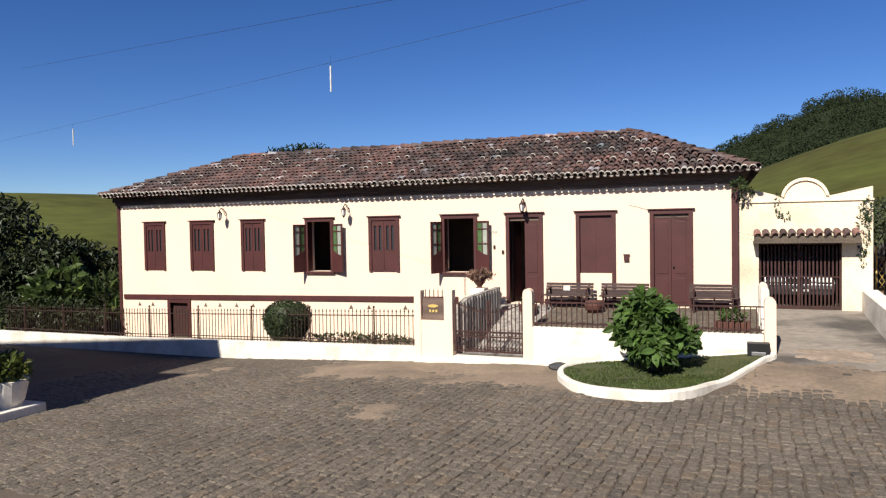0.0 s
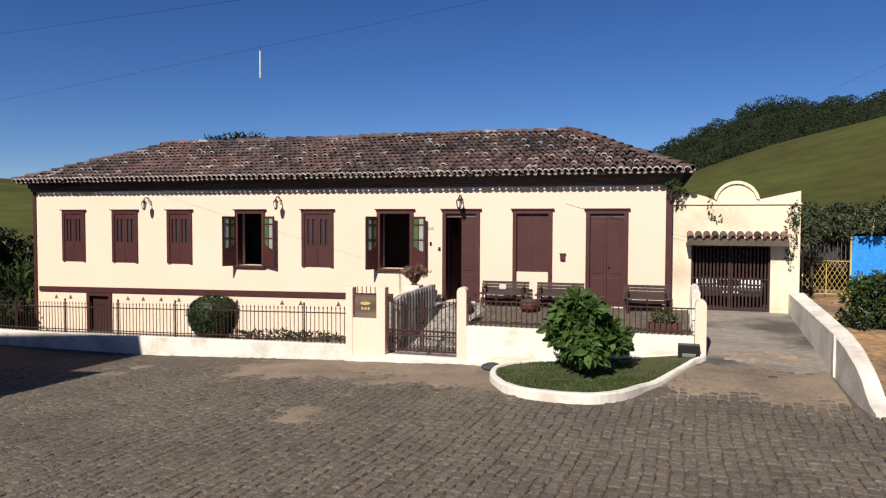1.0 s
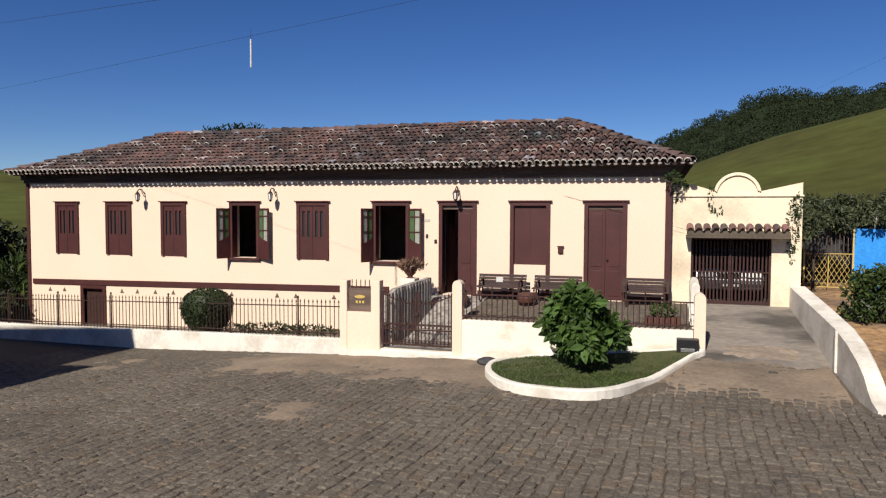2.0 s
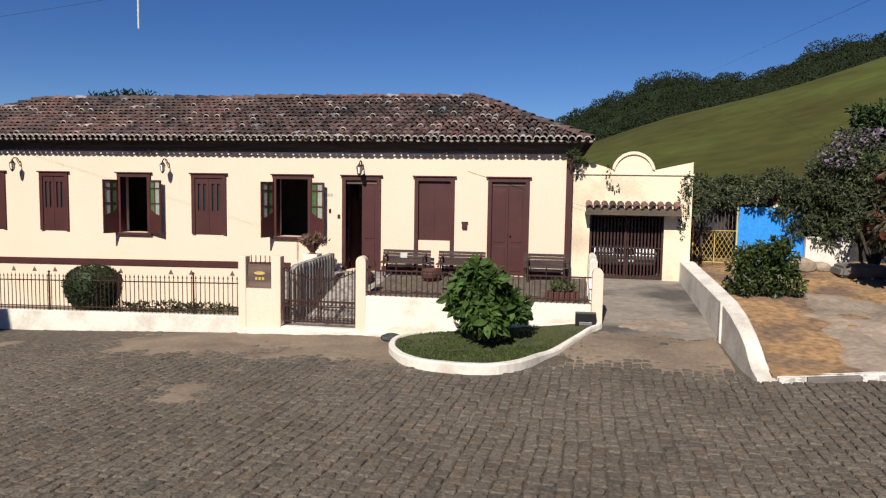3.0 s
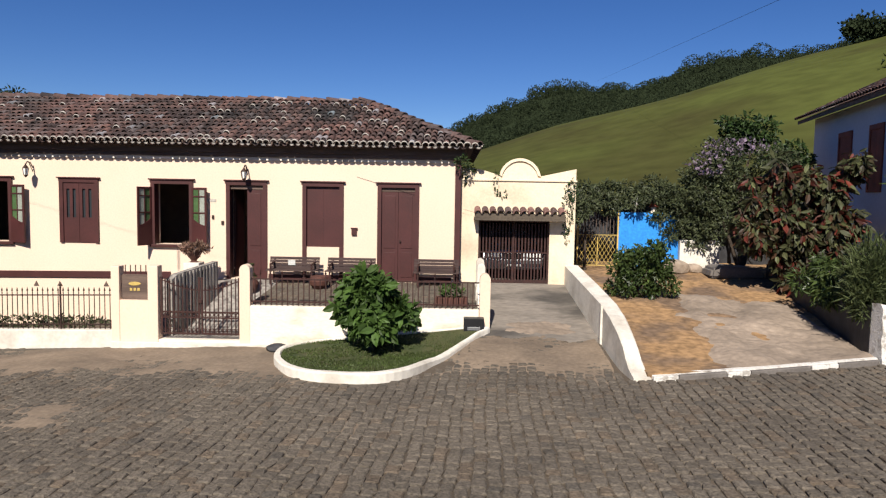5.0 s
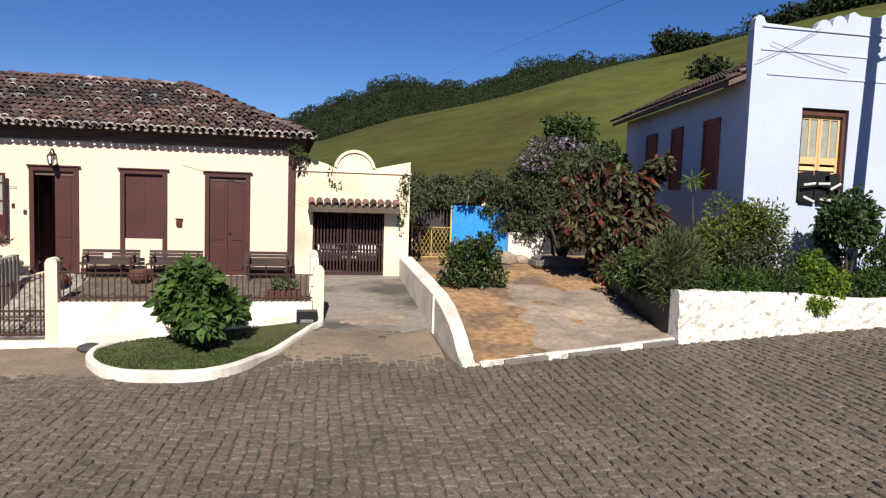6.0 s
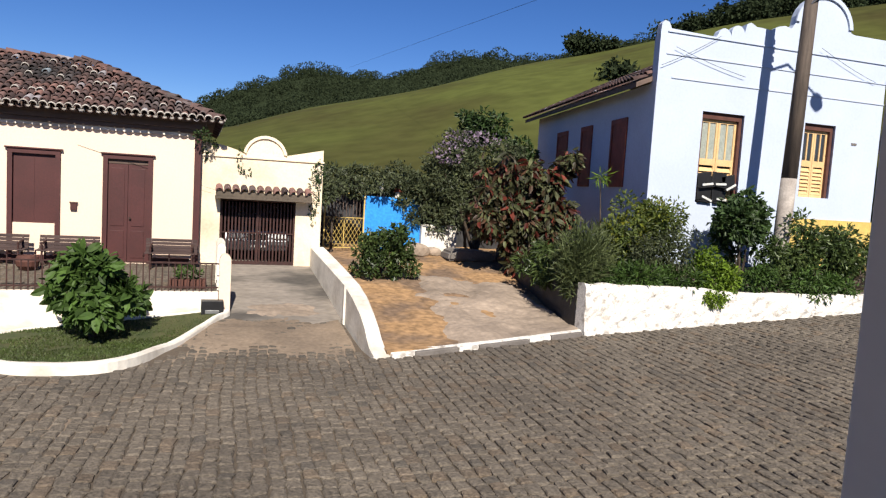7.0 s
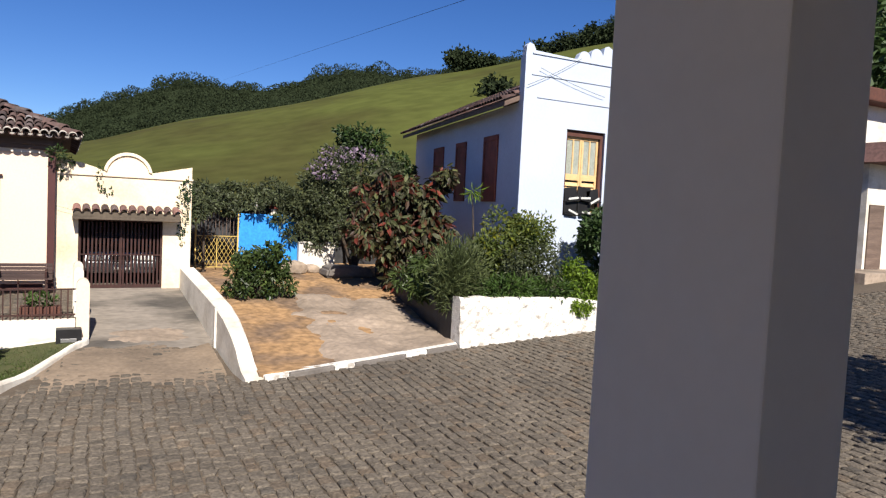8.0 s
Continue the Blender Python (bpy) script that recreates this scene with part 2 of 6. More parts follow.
def lathe(bm, cx, cy, profile, n=20):
    rings = [[bm.verts.new((cx + r * math.cos(2 * math.pi * i / n), cy + r * math.sin(2 * math.pi * i / n), z)) for i in range(n)] for r, z in profile]
    for a, b in zip(rings, rings[1:]):
        for i in range(n):
            bm.faces.new((a[i], a[(i + 1) % n], b[(i + 1) % n], b[i]))
    bm.faces.new(rings[0][::-1])
    bm.faces.new(rings[-1])
    return bm


def prism(outline, y0, y1):
    """A slab in the xz plane with the given outline, between y0 and y1."""
    bm = bmesh.new()
    a = [bm.verts.new((x, y0, z)) for x, z in outline]
    b = [bm.verts.new((x, y1, z)) for x, z in outline]
    bm.faces.new(a)
    bm.faces.new(b[::-1])
    k = len(a)
    for i in range(k):
        bm.faces.new((a[i], b[i], b[(i + 1) % k], a[(i + 1) % k]))
    bmesh.ops.recalc_face_normals(bm, faces=bm.faces)
    return bm


def mesh_of(name, bm, mat, origin=(0, 0, 0), smooth=False):
    me = bpy.data.meshes.new(name)
    if isinstance(bm, tuple):
        me.from_pydata(*bm)
    else:
        bm.normal_update()
        bm.to_mesh(me)
        bm.free()
    if any(origin):
        me.transform(Matrix.Translation(-Vector(origin)))
    me.materials.append(M[mat])
    if smooth:
        me.polygons.foreach_set("use_smooth", [True] * len(me.polygons))
    me.update()
    return me


def base_of(ob):
    while ob.parent:
        ob = ob.parent
    return ob.location


def part(name, bm, mat, parent, label="", smooth=False):
    ob = new(name, mesh_of(name, bm, mat, base_of(parent), smooth))
    ob.parent = parent
    if label:
        ob["label"] = label
    return ob


def thing(name, base, label, category, group="", kind=""):
    ob = new(name)
    ob.location = base
    ob.empty_display_size = 0.2
    return tagged(ob, label, category, group, kind)


def solid(name, bm, mat, base, label, category, group="", kind="", smooth=False):
    ob = new(name, mesh_of(name, bm, mat, base, smooth))
    ob.location = base
    return tagged(ob, label, category, group, kind)


def structure(name, bm, mat, label="", smooth=False):
    return tagged(new(name, mesh_of(name, bm, mat, (0, 0, 0), smooth)), label, "", "", "structure")


def leaves(blobs, n, size, seed, aspect=0.45, droop=0.3, shell=0.5, up=0.0, fold=0.25, jitter=0.10, broad=False):
    """Many folded leaves through the given ellipsoids (cx, cy, cz, rx, ry, rz)."""
    r = np.random.RandomState(seed)
    b = np.array(blobs, float)
    w = (b[:, 3] * b[:, 4] + b[:, 3] * b[:, 5] + b[:, 4] * b[:, 5])
    k = r.choice(len(b), n, p=w / w.sum())
    d = r.normal(size=(n, 3))
    d /= np.linalg.norm(d, axis=1)[:, None]
    rad = shell + (1 - shell) * r.rand(n) ** 0.6 + jitter * r.normal(size=n)
    c = b[k, :3] + d * b[k, 3:] * rad[:, None]
    t = d + 0.75 * r.normal(size=(n, 3))
    t[:, 2] += up - droop
    t /= np.linalg.norm(t, axis=1)[:, None]
    s = np.cross(t, d + 0.5 * r.normal(size=(n, 3)))
    s /= np.linalg.norm(s, axis=1)[:, None] + 1e-9
    nn = np.cross(s, t)
    L = size * (0.6 + 0.8 * r.rand(n))[:, None]
    W = L * aspect
    if broad:
        half = [c + t * L * q + s * W * w * k + nn * W * fold * abs(w) * 1.2 - nn * L * 0.10 * q * q for k in (1, -1) for q, w in ((0.22, 0.38), (0.58, 0.50), (0.86, 0.24))]
        mid = c + t * L * 0.55 - nn * L * 0.03
        v = np.stack([c, half[0], half[1], half[2], c + t * L - nn * L * 0.16, half[5], half[4], half[3], mid], 1)
        i = np.arange(n)[:, None] * 9
        f = np.concatenate([i + [8, p, (p + 1) % 8] for p in range(8)], 0)
        return v.reshape(-1, 3).tolist(), [], f.tolist()
    v = np.stack([c, c + t * L * 0.45 + s * W * 0.5 + nn * W * fold, c + t * L - nn * L * 0.12, c + t * L * 0.45 - s * W * 0.5 + nn * W * fold], 1)
    i = np.arange(n)[:, None] * 4
    f = np.concatenate([i + [0, 1, 2], i + [0, 2, 3]], 0)
    return v.reshape(-1, 3).tolist(), [], f.tolist()


def ragged(blobs, k, seed, size=0.42):
    """Break ellipsoids into smaller clumps on and in them, for an uneven outline with gaps."""
    r = random.Random(seed)
    out = []
    for x, y, z, a, b, c in blobs:
        for _ in range(k):
            d = Vector((r.gauss(0, 1), r.gauss(0, 1), r.gauss(0, 1))).normalized() * r.uniform(0.45, 0.95)
            f = size * r.uniform(0.65, 1.25)
            out.append((x + d.x * a, y + d.y * b, z + d.z * c, a * f, b * f, c * f))
    return out


def plant(name, base, blobs, n, size, mat, seed, label, category="shrub", stems=5, stem_r=0.02, group="", clumps=0, **kw):
    """A shrub or tree: a tapered trunk or stems that reach into the crown, and the crown of leaves."""
    ob = thing(name, base, label, category, group)
    r = random.Random(seed)
    for i in range(stems):
        bm = bmesh.new()
        q = blobs[i % len(blobs)]
        mid = [base[k] * 0.5 + q[k] * 0.5 + r.uniform(-0.1, 0.1) * q[3] for k in range(3)]
        tip = [q[k] + r.uniform(-0.4, 0.4) * q[3 + k] for k in range(3)]
        foot = (base[0] + r.uniform(-1, 1) * stem_r * 1.5, base[1] + r.uniform(-1, 1) * stem_r * 1.5, base[2] - 0.05)
        limb(bm, foot, mid, stem_r, stem_r * 0.7, 6)
        limb(bm, mid, tip, stem_r * 0.7, stem_r * 0.25, 5)
        part("trunk" if stems < 3 else "stem", bm, "bark", ob)
    part("crown", leaves(ragged(blobs, clumps, seed) if clumps else blobs, n, size, seed, **kw), mat, ob)
    return ob


# ---------------------------------------------------------------- ground


def street(x, y):
    b = np.interp(x, [-60, -30, -20, -15.5, -9.3, -6, 0, 3.5, 5.6, 12.7, 20, 45], [-1.0, -0.30, -0.10, -0.03, 0.29, 0.36, 0.48, 0.6, 0.7, 1.22, 1.85, 4.0])
    return b + 0.02 * (15.5 - np.clip(y, 4, 20))


def drive(y):
    return float(np.interp(y, [13.6, 14.6, 17, 20.2, 26], [0.46, 0.52, 0.79, 1.36, 1.44]))


def surf(x, y):
    """Street, with the ramp of the driveway."""
    s = float(street(x, y))
    k = max(0.0, min(1.0, (x + 2.5) / 0.8)) * max(0.0, min(1.0, (1.3 - x) / 0.4))
    return s + k * max(0.0, drive(y) - s)


def yard(y):
    return float(np.interp(y, [14.7, 22, 40], [0.70, 1.57, 2.6]))


def kerb_y(x):
    """Street face of the kerb before the yard, and of the planter wall after it."""
    return 13.86 + 0.206 * (x - 1.33) if x < 5.6 else 14.74 - 0.045 * (x - 5.6)


EYE0 = (-2.0, 2.2, 3.57)


def hill(a, r):
    """Height of the land at bearing a (degrees from +y towards +x) and distance r."""
    low = EYE0[2] - 3.6 + 0.03 * max(min(a, 60), -60) / 3
    e1 = np.mean([np.interp(a + k, [-180, -90, -60, -47, -30, -5, 1.6, 4.3, 12.3, 19, 22.9, 28.2, 34, 41.6, 59, 100, 180], [1, 2, 2.7, 2.7, 2.4, 2.5, 3.5, 4.9, 6.6, 8.5, 10.0, 10.7, 11.9, 13.6, 14.2, 6, 1]) for k in (-4, -2.5, -1, 0, 1, 2.5, 4)])
    e2 = np.interp(a, [-180, -60, -30, -9, -1.7, 1.2, 3.5, 5.7, 8.6, 11, 14.5, 16.5, 18, 20, 22, 26, 36.6, 41.3, 60, 100, 180], [0.5, 1.5, 1.5, 2.6, 4.3, 5.9, 6.6, 7.65, 8.5, 8.15, 8.4, 9.05, 9.85, 10.15, 10.45, 10.1, 12.7, 14.6, 15.6, 5, 0.5])
    z1, z2 = EYE0[2] + 150 * math.tan(radians(e1)), EYE0[2] + 330 * math.tan(radians(e2))
    if r < 150:
        s = max(0.0, (r - 34) / 116)
        s = s * s * (3 - 2 * s) * 0.45 + s * 0.55
        return low + (z1 - low) * s
    if r < 330:
        s = (r - 150) / 180
        return z1 + (z2 - z1) * s - 9 * math.sin(math.pi * s)
    return z2 - (r - 330) * 0.12


bm = bmesh.new()
RR = [0.5, 12, 24, 34, 42, 50, 60, 70, 80, 90, 100, 110, 120, 130, 138, 144, 149, 153, 158, 166, 180, 200, 225, 260, 295, 320, 335, 360, 420, 600, 1000, 2500]
NA = 180
ring = []
for r in RR:
    row = []
    for i in range(NA):
        a = -180 + 360 * i / NA
        x, y = EYE0[0] + r * math.sin(radians(a)), EYE0[1] + r * math.cos(radians(a))
        z = hill(a, r) if r >= 34 else -0.9
        if r > 60:
            z += 1.2 * noise.noise((x * 0.03, y * 0.03, 0)) * min(1, (r - 60) / 60)
        if r > 900:
            z = max(-40, z)
        row.append(bm.verts.new((x, y, z)))
    ring.append(row)
for a, b in zip(ring, ring[1:]):
    for i in range(NA):
        bm.faces.new((a[i], a[(i + 1) % NA], b[(i + 1) % NA], b[i]))
bm.faces.new(ring[0])
bmesh.ops.recalc_face_normals(bm, faces=bm.faces)
structure("ground", bm, "grass", "rolling grassy hillside of green pasture", smooth=True)

bm = bmesh.new()
xs = [-60, -45] + [-34 + 1.0 * i for i in range(32)] + [-1.75, -1.5, -1.25, -0.5, 0.2, 0.9, 1.1, 1.3] + [2 + 1.0 * i for i in range(46)]
ys = [-12, -4, 0, 3, 6] + [7 + 0.75 * i for i in range(16)]
grid = [[bm.verts.new((x, y, surf(x, y) - 0.004)) for x in xs] for y in ys]
for a, b in zip(grid, grid[1:]):
    for i in range(len(xs) - 1):
        bm.faces.new((a[i], a[i + 1], b[i + 1], b[i]))
road = structure("road", bm, "joint", "sloping cobbled street with sandy joints", smooth=True)


def front_y(x):
    """Line of the low front wall, left of the gate."""
    return 16.95 + max(0.0, -9.3 - x) * 0.086


def sheet(x0, x1, y0, y1, zf, nx, ny, depth=0.0, edge=None):
    """A surface over a rectangle; edge(x) gives its near side where that is not straight."""
    bm = bmesh.new()
    g = []
    for j in range(ny + 1):
        row = []
        for i in range(nx + 1):
            x = x0 + (x1 - x0) * i / nx
            e = edge(x) if edge else y0
            y = e + (y1 - e) * j / ny
            row.append(bm.verts.new((x, y, zf(x, y))))
        g.append(row)
    for a, b in zip(g, g[1:]):
        for i in range(nx):
            bm.faces.new((a[i], a[i + 1], b[i + 1], b[i]))
    if depth:
        ext = bmesh.ops.extrude_face_region(bm, geom=bm.faces[:])
        bmesh.ops.translate(bm, vec=(0, 0, -depth), verts=[v for v in ext["geom"] if isinstance(v, bmesh.types.BMVert)])
        bmesh.ops.recalc_face_normals(bm, faces=bm.faces)
    return bm


structure("driveway", sheet(-1.40, 1.05, 15.2, 24.5, lambda x, y: drive(y) + 0.035 + 0.03 * noise.noise((x * 1.1, y * 1.1, 3)) * max(0, min(1, (18.0 - y) / 1.5)) - 0.10 * max(0, min(1, (16.6 - y) / 1.2)), 30, 110, 0.5), "concrete", "sloping worn concrete driveway")
patch = sheet(-1.0, 0.55, 16.55, 17.55, lambda x, y: drive(y) + 0.056 + 0.03 * noise.noise((x * 1.1, y * 1.1, 3)) * max(0, min(1, (18.0 - y) / 1.5)) + 0.03 * noise.noise((x * 2.2, y * 3.0, 6)) + 0.012 * noise.noise((x * 8, y * 8, 6)) - 0.10 * max(0, abs(x + 0.22) - 0.45) - 0.14 * max(0, abs(y - 17.05) - 0.22), 50, 36)
structure("driveway_patch", patch, "palecrete", "pale cement patch on the driveway")
structure("yard_floor", sheet(1.235, 16, 14.98, 40, lambda x, y: yard(y) - 0.012 + 0.04 * noise.noise((x * 1.3, y * 1.3, 1)) * min(1, max(0, (y - 14.6) / 0.8)) + 0.05 * max(0, min(1, (x - 4.2))) * max(0, min(1, 15.6 - y)), 60, 90, 0.8, lambda x: kerb_y(x) + 0.10), "earth", "bare ochre earth yard")
structure("yard_apron", sheet(1.8, 5.70, 15.0, 21.5, lambda x, y: yard(y) + 0.035 + 0.10 * noise.noise((x * 0.9, y * 0.9, 4)) + 0.035 * noise.noise((x * 3, y * 3, 4)) + 0.012 * noise.noise((x * 9, y * 9, 4)) - 0.16 * max(0, 3.05 + 0.12 * (y - 15) - x) - 0.07 * max(0, y - 18.6) + 0.055 * max(0, min(1, (x - 4.2))) * max(0, min(1, 15.6 - y)) - 0.3 * max(0, kerb_y(x) + 0.3 - y), 90, 130, 0.0, lambda x: kerb_y(x) + 0.12), "palecrete", "worn pale concrete apron over the earth yard")
structure("terrace_floor", sheet(-6.45, -1.42, 17.0, 20.05, lambda x, y: 1.21 + 0.06 * (y - 17.0), 4, 4, 0.9), "joint", "terrace paved with grey stone setts")
structure("entrance_path", sheet(-9.3, -6.46, 17.05, 20.05, lambda x, y: float(np.interp(y, [17, 17.6, 19.4, 20.1], [0.46, 0.5, 1.38, 1.40])), 3, 14, 0.5), "streaked", "grey stone path that climbs from the gate to the door")
bed = sheet(-26, -9.34, 0.0, 1.0, lambda x, y: float(np.interp(x, [-26, -19.5, -13, -9.3], [-0.15, 0.0, 0.12, 0.40])), 20, 4)
for v in bed.verts:
    v.co.y = (front_y(v.co.x) + 0.15) * (1 - v.co.y) + 20.1 * v.co.y
structure("front_garden", bed, "joint", "narrow earth bed in front of the house")
# ---------------------------------------------------------------- the long cream house
TOP, SILL, FLOOR = 3.89, 2.26, 1.40
WINDOWS = [(-20.77, -19.87, "shut"), (-18.80, -17.84, "shut"), (-16.74, -15.85, "shut"), (-14.33, -13.33, "open"), (-12.12, -11.12, "shut"), (-9.78, -8.70, "open"), (-5.92, -4.88, "blind")]
DOORS = [(-7.86, -6.82, "ajar"), (-4.02, -2.97, "closed")]
HX0, HX1, HY = -21.9, -1.97, 20.0
house = thing("house", (-12, HY, 0.0), "long cream single-storey colonial house with brown shutters and clay tile roof", "house")


def pierced(x0, x1, z0, z1, y0, y1, holes):
    """A wall along x with rectangular holes (x0, x1, z0, z1) that go right through."""
    bm = bmesh.new()
    holes = [(max(x0, h[0]), min(x1, h[1]), max(z0, h[2]), min(z1, h[3])) for h in holes]
    xs = sorted({x0, x1, *[h[0] for h in holes], *[h[1] for h in holes]})
    zs = sorted({z0, z1, *[h[2] for h in holes], *[h[3] for h in holes]})
    vert = {}

    def vt(i, j, k):
        if (i, j, k) not in vert:
            vert[i, j, k] = bm.verts.new((xs[i], (y0, y1)[k], zs[j]))
        return vert[i, j, k]

    def full(i, j):
        if not (0 <= i < len(xs) - 1 and 0 <= j < len(zs) - 1):
            return False
        cx, cz = (xs[i] + xs[i + 1]) / 2, (zs[j] + zs[j + 1]) / 2
        return not any(h[0] < cx < h[1] and h[2] < cz < h[3] for h in holes)
    for i in range(len(xs) - 1):
        for j in range(len(zs) - 1):
            if full(i, j):
                bm.faces.new((vt(i, j, 0), vt(i + 1, j, 0), vt(i + 1, j + 1, 0), vt(i, j + 1, 0)))
                bm.faces.new((vt(i, j, 1), vt(i, j + 1, 1), vt(i + 1, j + 1, 1), vt(i + 1, j, 1)))
                for di, dj, q in ((-1, 0, ((i, j), (i, j + 1))), (1, 0, ((i + 1, j + 1), (i + 1, j))), (0, -1, ((i + 1, j), (i, j))), (0, 1, ((i, j + 1), (i + 1, j + 1)))):
                    if not full(i + di, j + dj):
                        (a, b), (c, d) = q
                        bm.faces.new((vt(a, b, 0), vt(c, d, 0), vt(c, d, 1), vt(a, b, 1)))
    bmesh.ops.recalc_face_normals(bm, faces=bm.faces)
    return bm


holes = [(a + 0.06, b - 0.06, SILL, TOP - 0.06) for a, b, k in WINDOWS] + [(a + 0.06, b - 0.06, FLOOR + 0.02, TOP - 0.06) for a, b, k in DOORS]
holes.append((-19.72, -18.98, -0.28, 1.16))
part("front_wall", pierced(HX0, HX1, -0.6, 4.60, HY, HY + 0.4, holes), "cream", house, "cream painted plaster wall")
part("side_wall", boxes((HX0, HX0 + 0.4, HY + 0.4, 26.4, -0.6, 4.60)), "cream", house)
part("side_wall", boxes((HX1 - 0.4, HX1, HY + 0.4, 26.4, -0.6, 4.60)), "cream", house)
part("back_wall", boxes((HX0 + 0.4, HX1 - 0.4, 26.0, 26.4, -0.6, 4.60)), "cream", house)
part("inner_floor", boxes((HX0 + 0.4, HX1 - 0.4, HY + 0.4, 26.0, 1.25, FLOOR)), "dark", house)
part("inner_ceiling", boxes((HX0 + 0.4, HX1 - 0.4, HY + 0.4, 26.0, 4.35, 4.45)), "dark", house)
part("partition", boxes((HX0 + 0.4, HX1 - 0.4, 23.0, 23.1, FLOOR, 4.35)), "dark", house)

# corner posts and the band under the windows
for x in (HX0 - 0.05, HX1 - 0.10):
    part("corner_post", boxes((x, x + (0.11 if x < -10 else 0.15), HY - 0.05, HY + 0.15, -0.4 if x < -10 else 1.3, 4.58), bevel=0.012), "brown", house, "brown timber corner post")
bm = boxes((HX0 + 0.15, -9.3, HY - 0.045, HY + 0.05, 1.25, 1.41))
for v in bm.verts:
    v.co.z += 0.012 * (v.co.x + 21.7)
part("band", bm, "brown", house, "brown timber sill band")
# little triangular vents below the band
for x in (-21.08, -20.5, -18.25, -17.67, -17.0, -16.35, -14.3, -12.78, -12.17, -10.97):
    z = 1.02 + 0.012 * (x + 21.7)
    part("vent", prism([(x - 0.07, z), (x + 0.07, z), (x, z + 0.13)], HY - 0.012, HY + 0.03), "darkwood", house)


def casing(x0, x1, z0, z1):
    """Jambs and head of an opening as one frame."""
    w = 0.10
    return pierced(x0, x1, z0, z1, HY - 0.05, HY + 0.22, [(x0 + w, x1 - w, z0 - 1, z1 - w)])


def trim(parent, x0, x1, z0, z1, sill):
    part("lintel", boxes((x0 - 0.05, x1 + 0.05, HY - 0.085, HY - 0.003, z1 + 0.002, z1 + 0.035), bevel=0.006), "brown", parent)
    if sill:
        part("sill", boxes((x0 - 0.02, x1 + 0.02, HY - 0.09, HY + 0.22, z0 - 0.07, z0 - 0.002), bevel=0.006), "brown", parent)


def shut_leaf(x0, x1, z0, z1, y):
    """A closed leaf: stiles, a solid lower panel and three narrow lights above."""
    w = (x1 - x0)
    zm = z0 + 0.42 * (z1 - z0)
    gap = w * 0.20
    bar = (w - 2 * gap) / 3
    return pierced(x0, x1, z0, z1, y, y + 0.035, [(x0 + bar + i * (bar + gap), x0 + (i + 1) * (bar + gap), zm, z1 - 0.16) for i in range(2)])


for a, b, kind in WINDOWS:
    win = part("window", casing(a, b, SILL, TOP), "brown", house, "brown painted timber window")
    trim(win, a, b, SILL, TOP, kind == "open")
    x0, x1, z0, z1 = a + 0.10, b - 0.10, SILL, TOP - 0.10
    mid = (x0 + x1) / 2
    if kind == "shut":
        part("shutter", shut_leaf(x0, mid - 0.004, z0, z1, HY - 0.02), "brown", win)
        part("shutter", shut_leaf(mid + 0.004, x1, z0, z1, HY - 0.02), "brown", win)
        part("pane", boxes((x0, x1, HY + 0.020, HY + 0.026, z0 + 0.6, z1 - 0.1)), "glass", win)
    elif kind == "blind":
        n = 2
        for i in range(n):
            part("plank", boxes((x0 + (x1 - x0) * i / n + 0.001, x0 + (x1 - x0) * (i + 1) / n - 0.001, HY + 0.03, HY + 0.06, z0, z1), bevel=0.001), "brown", win)
        for x in (a, b - 0.10):
            part("jamb", boxes((x, x + 0.10, HY - 0.05, HY + 0.05, FLOOR, SILL - 0.002), bevel=0.002), "brown", win, "brown jamb that runs down to the floor")
    else:
        for side in (-1, 1):
            swing = radians(66 if side < 0 else 16)
            W = 0.43
            hx = a + 0.02 if side < 0 else b - 0.02
            rot = Matrix.Translation((hx, HY - 0.055, 0)) @ Matrix.Rotation(-side * swing, 4, "Z")
            zt, zb = TOP - 0.18, SILL - 0.02
            zm = zb + 0.42 * (zt - zb)
            s = side

            u = sorted((0.0, s * W))
            cols = [sorted((s * 0.05, s * (W * 0.5 - 0.012))), sorted((s * (W * 0.5 + 0.012), s * (W - 0.05)))]
            bm = pierced(u[0], u[1], zb, zt, -0.02, 0.02, [(c[0], c[1], p, q) for c in cols for p, q in ((zm - 0.1, zm + 0.20), (zm + 0.23, zt - 0.24), (zt - 0.21, zt - 0.05))])
            bm.transform(rot)
            part("shutter", bm, "brown", win, "open brown shutter with coloured lights")
            out = [(s * 0.045, zm - 0.13), (s * (W - 0.045), zm - 0.13)] + [(s * (0.045 + (W - 0.09) * (1 - k / 6)), zm - 0.10 + 0.16 * (k / 6) ** 1.6) for k in range(7)]
            bm = prism(out, -0.024, -0.008)
            bm.transform(rot)
            part("panel", bm, "brown", win, "curved panel of the shutter")
            for k, c in enumerate(cols):
                bm = boxes((c[0], c[1], -0.004, 0.004, zm - 0.1, zt - 0.05))
                bm.transform(rot)
                part("pane", bm, "greenpane" if k == 0 else "palepane", win)

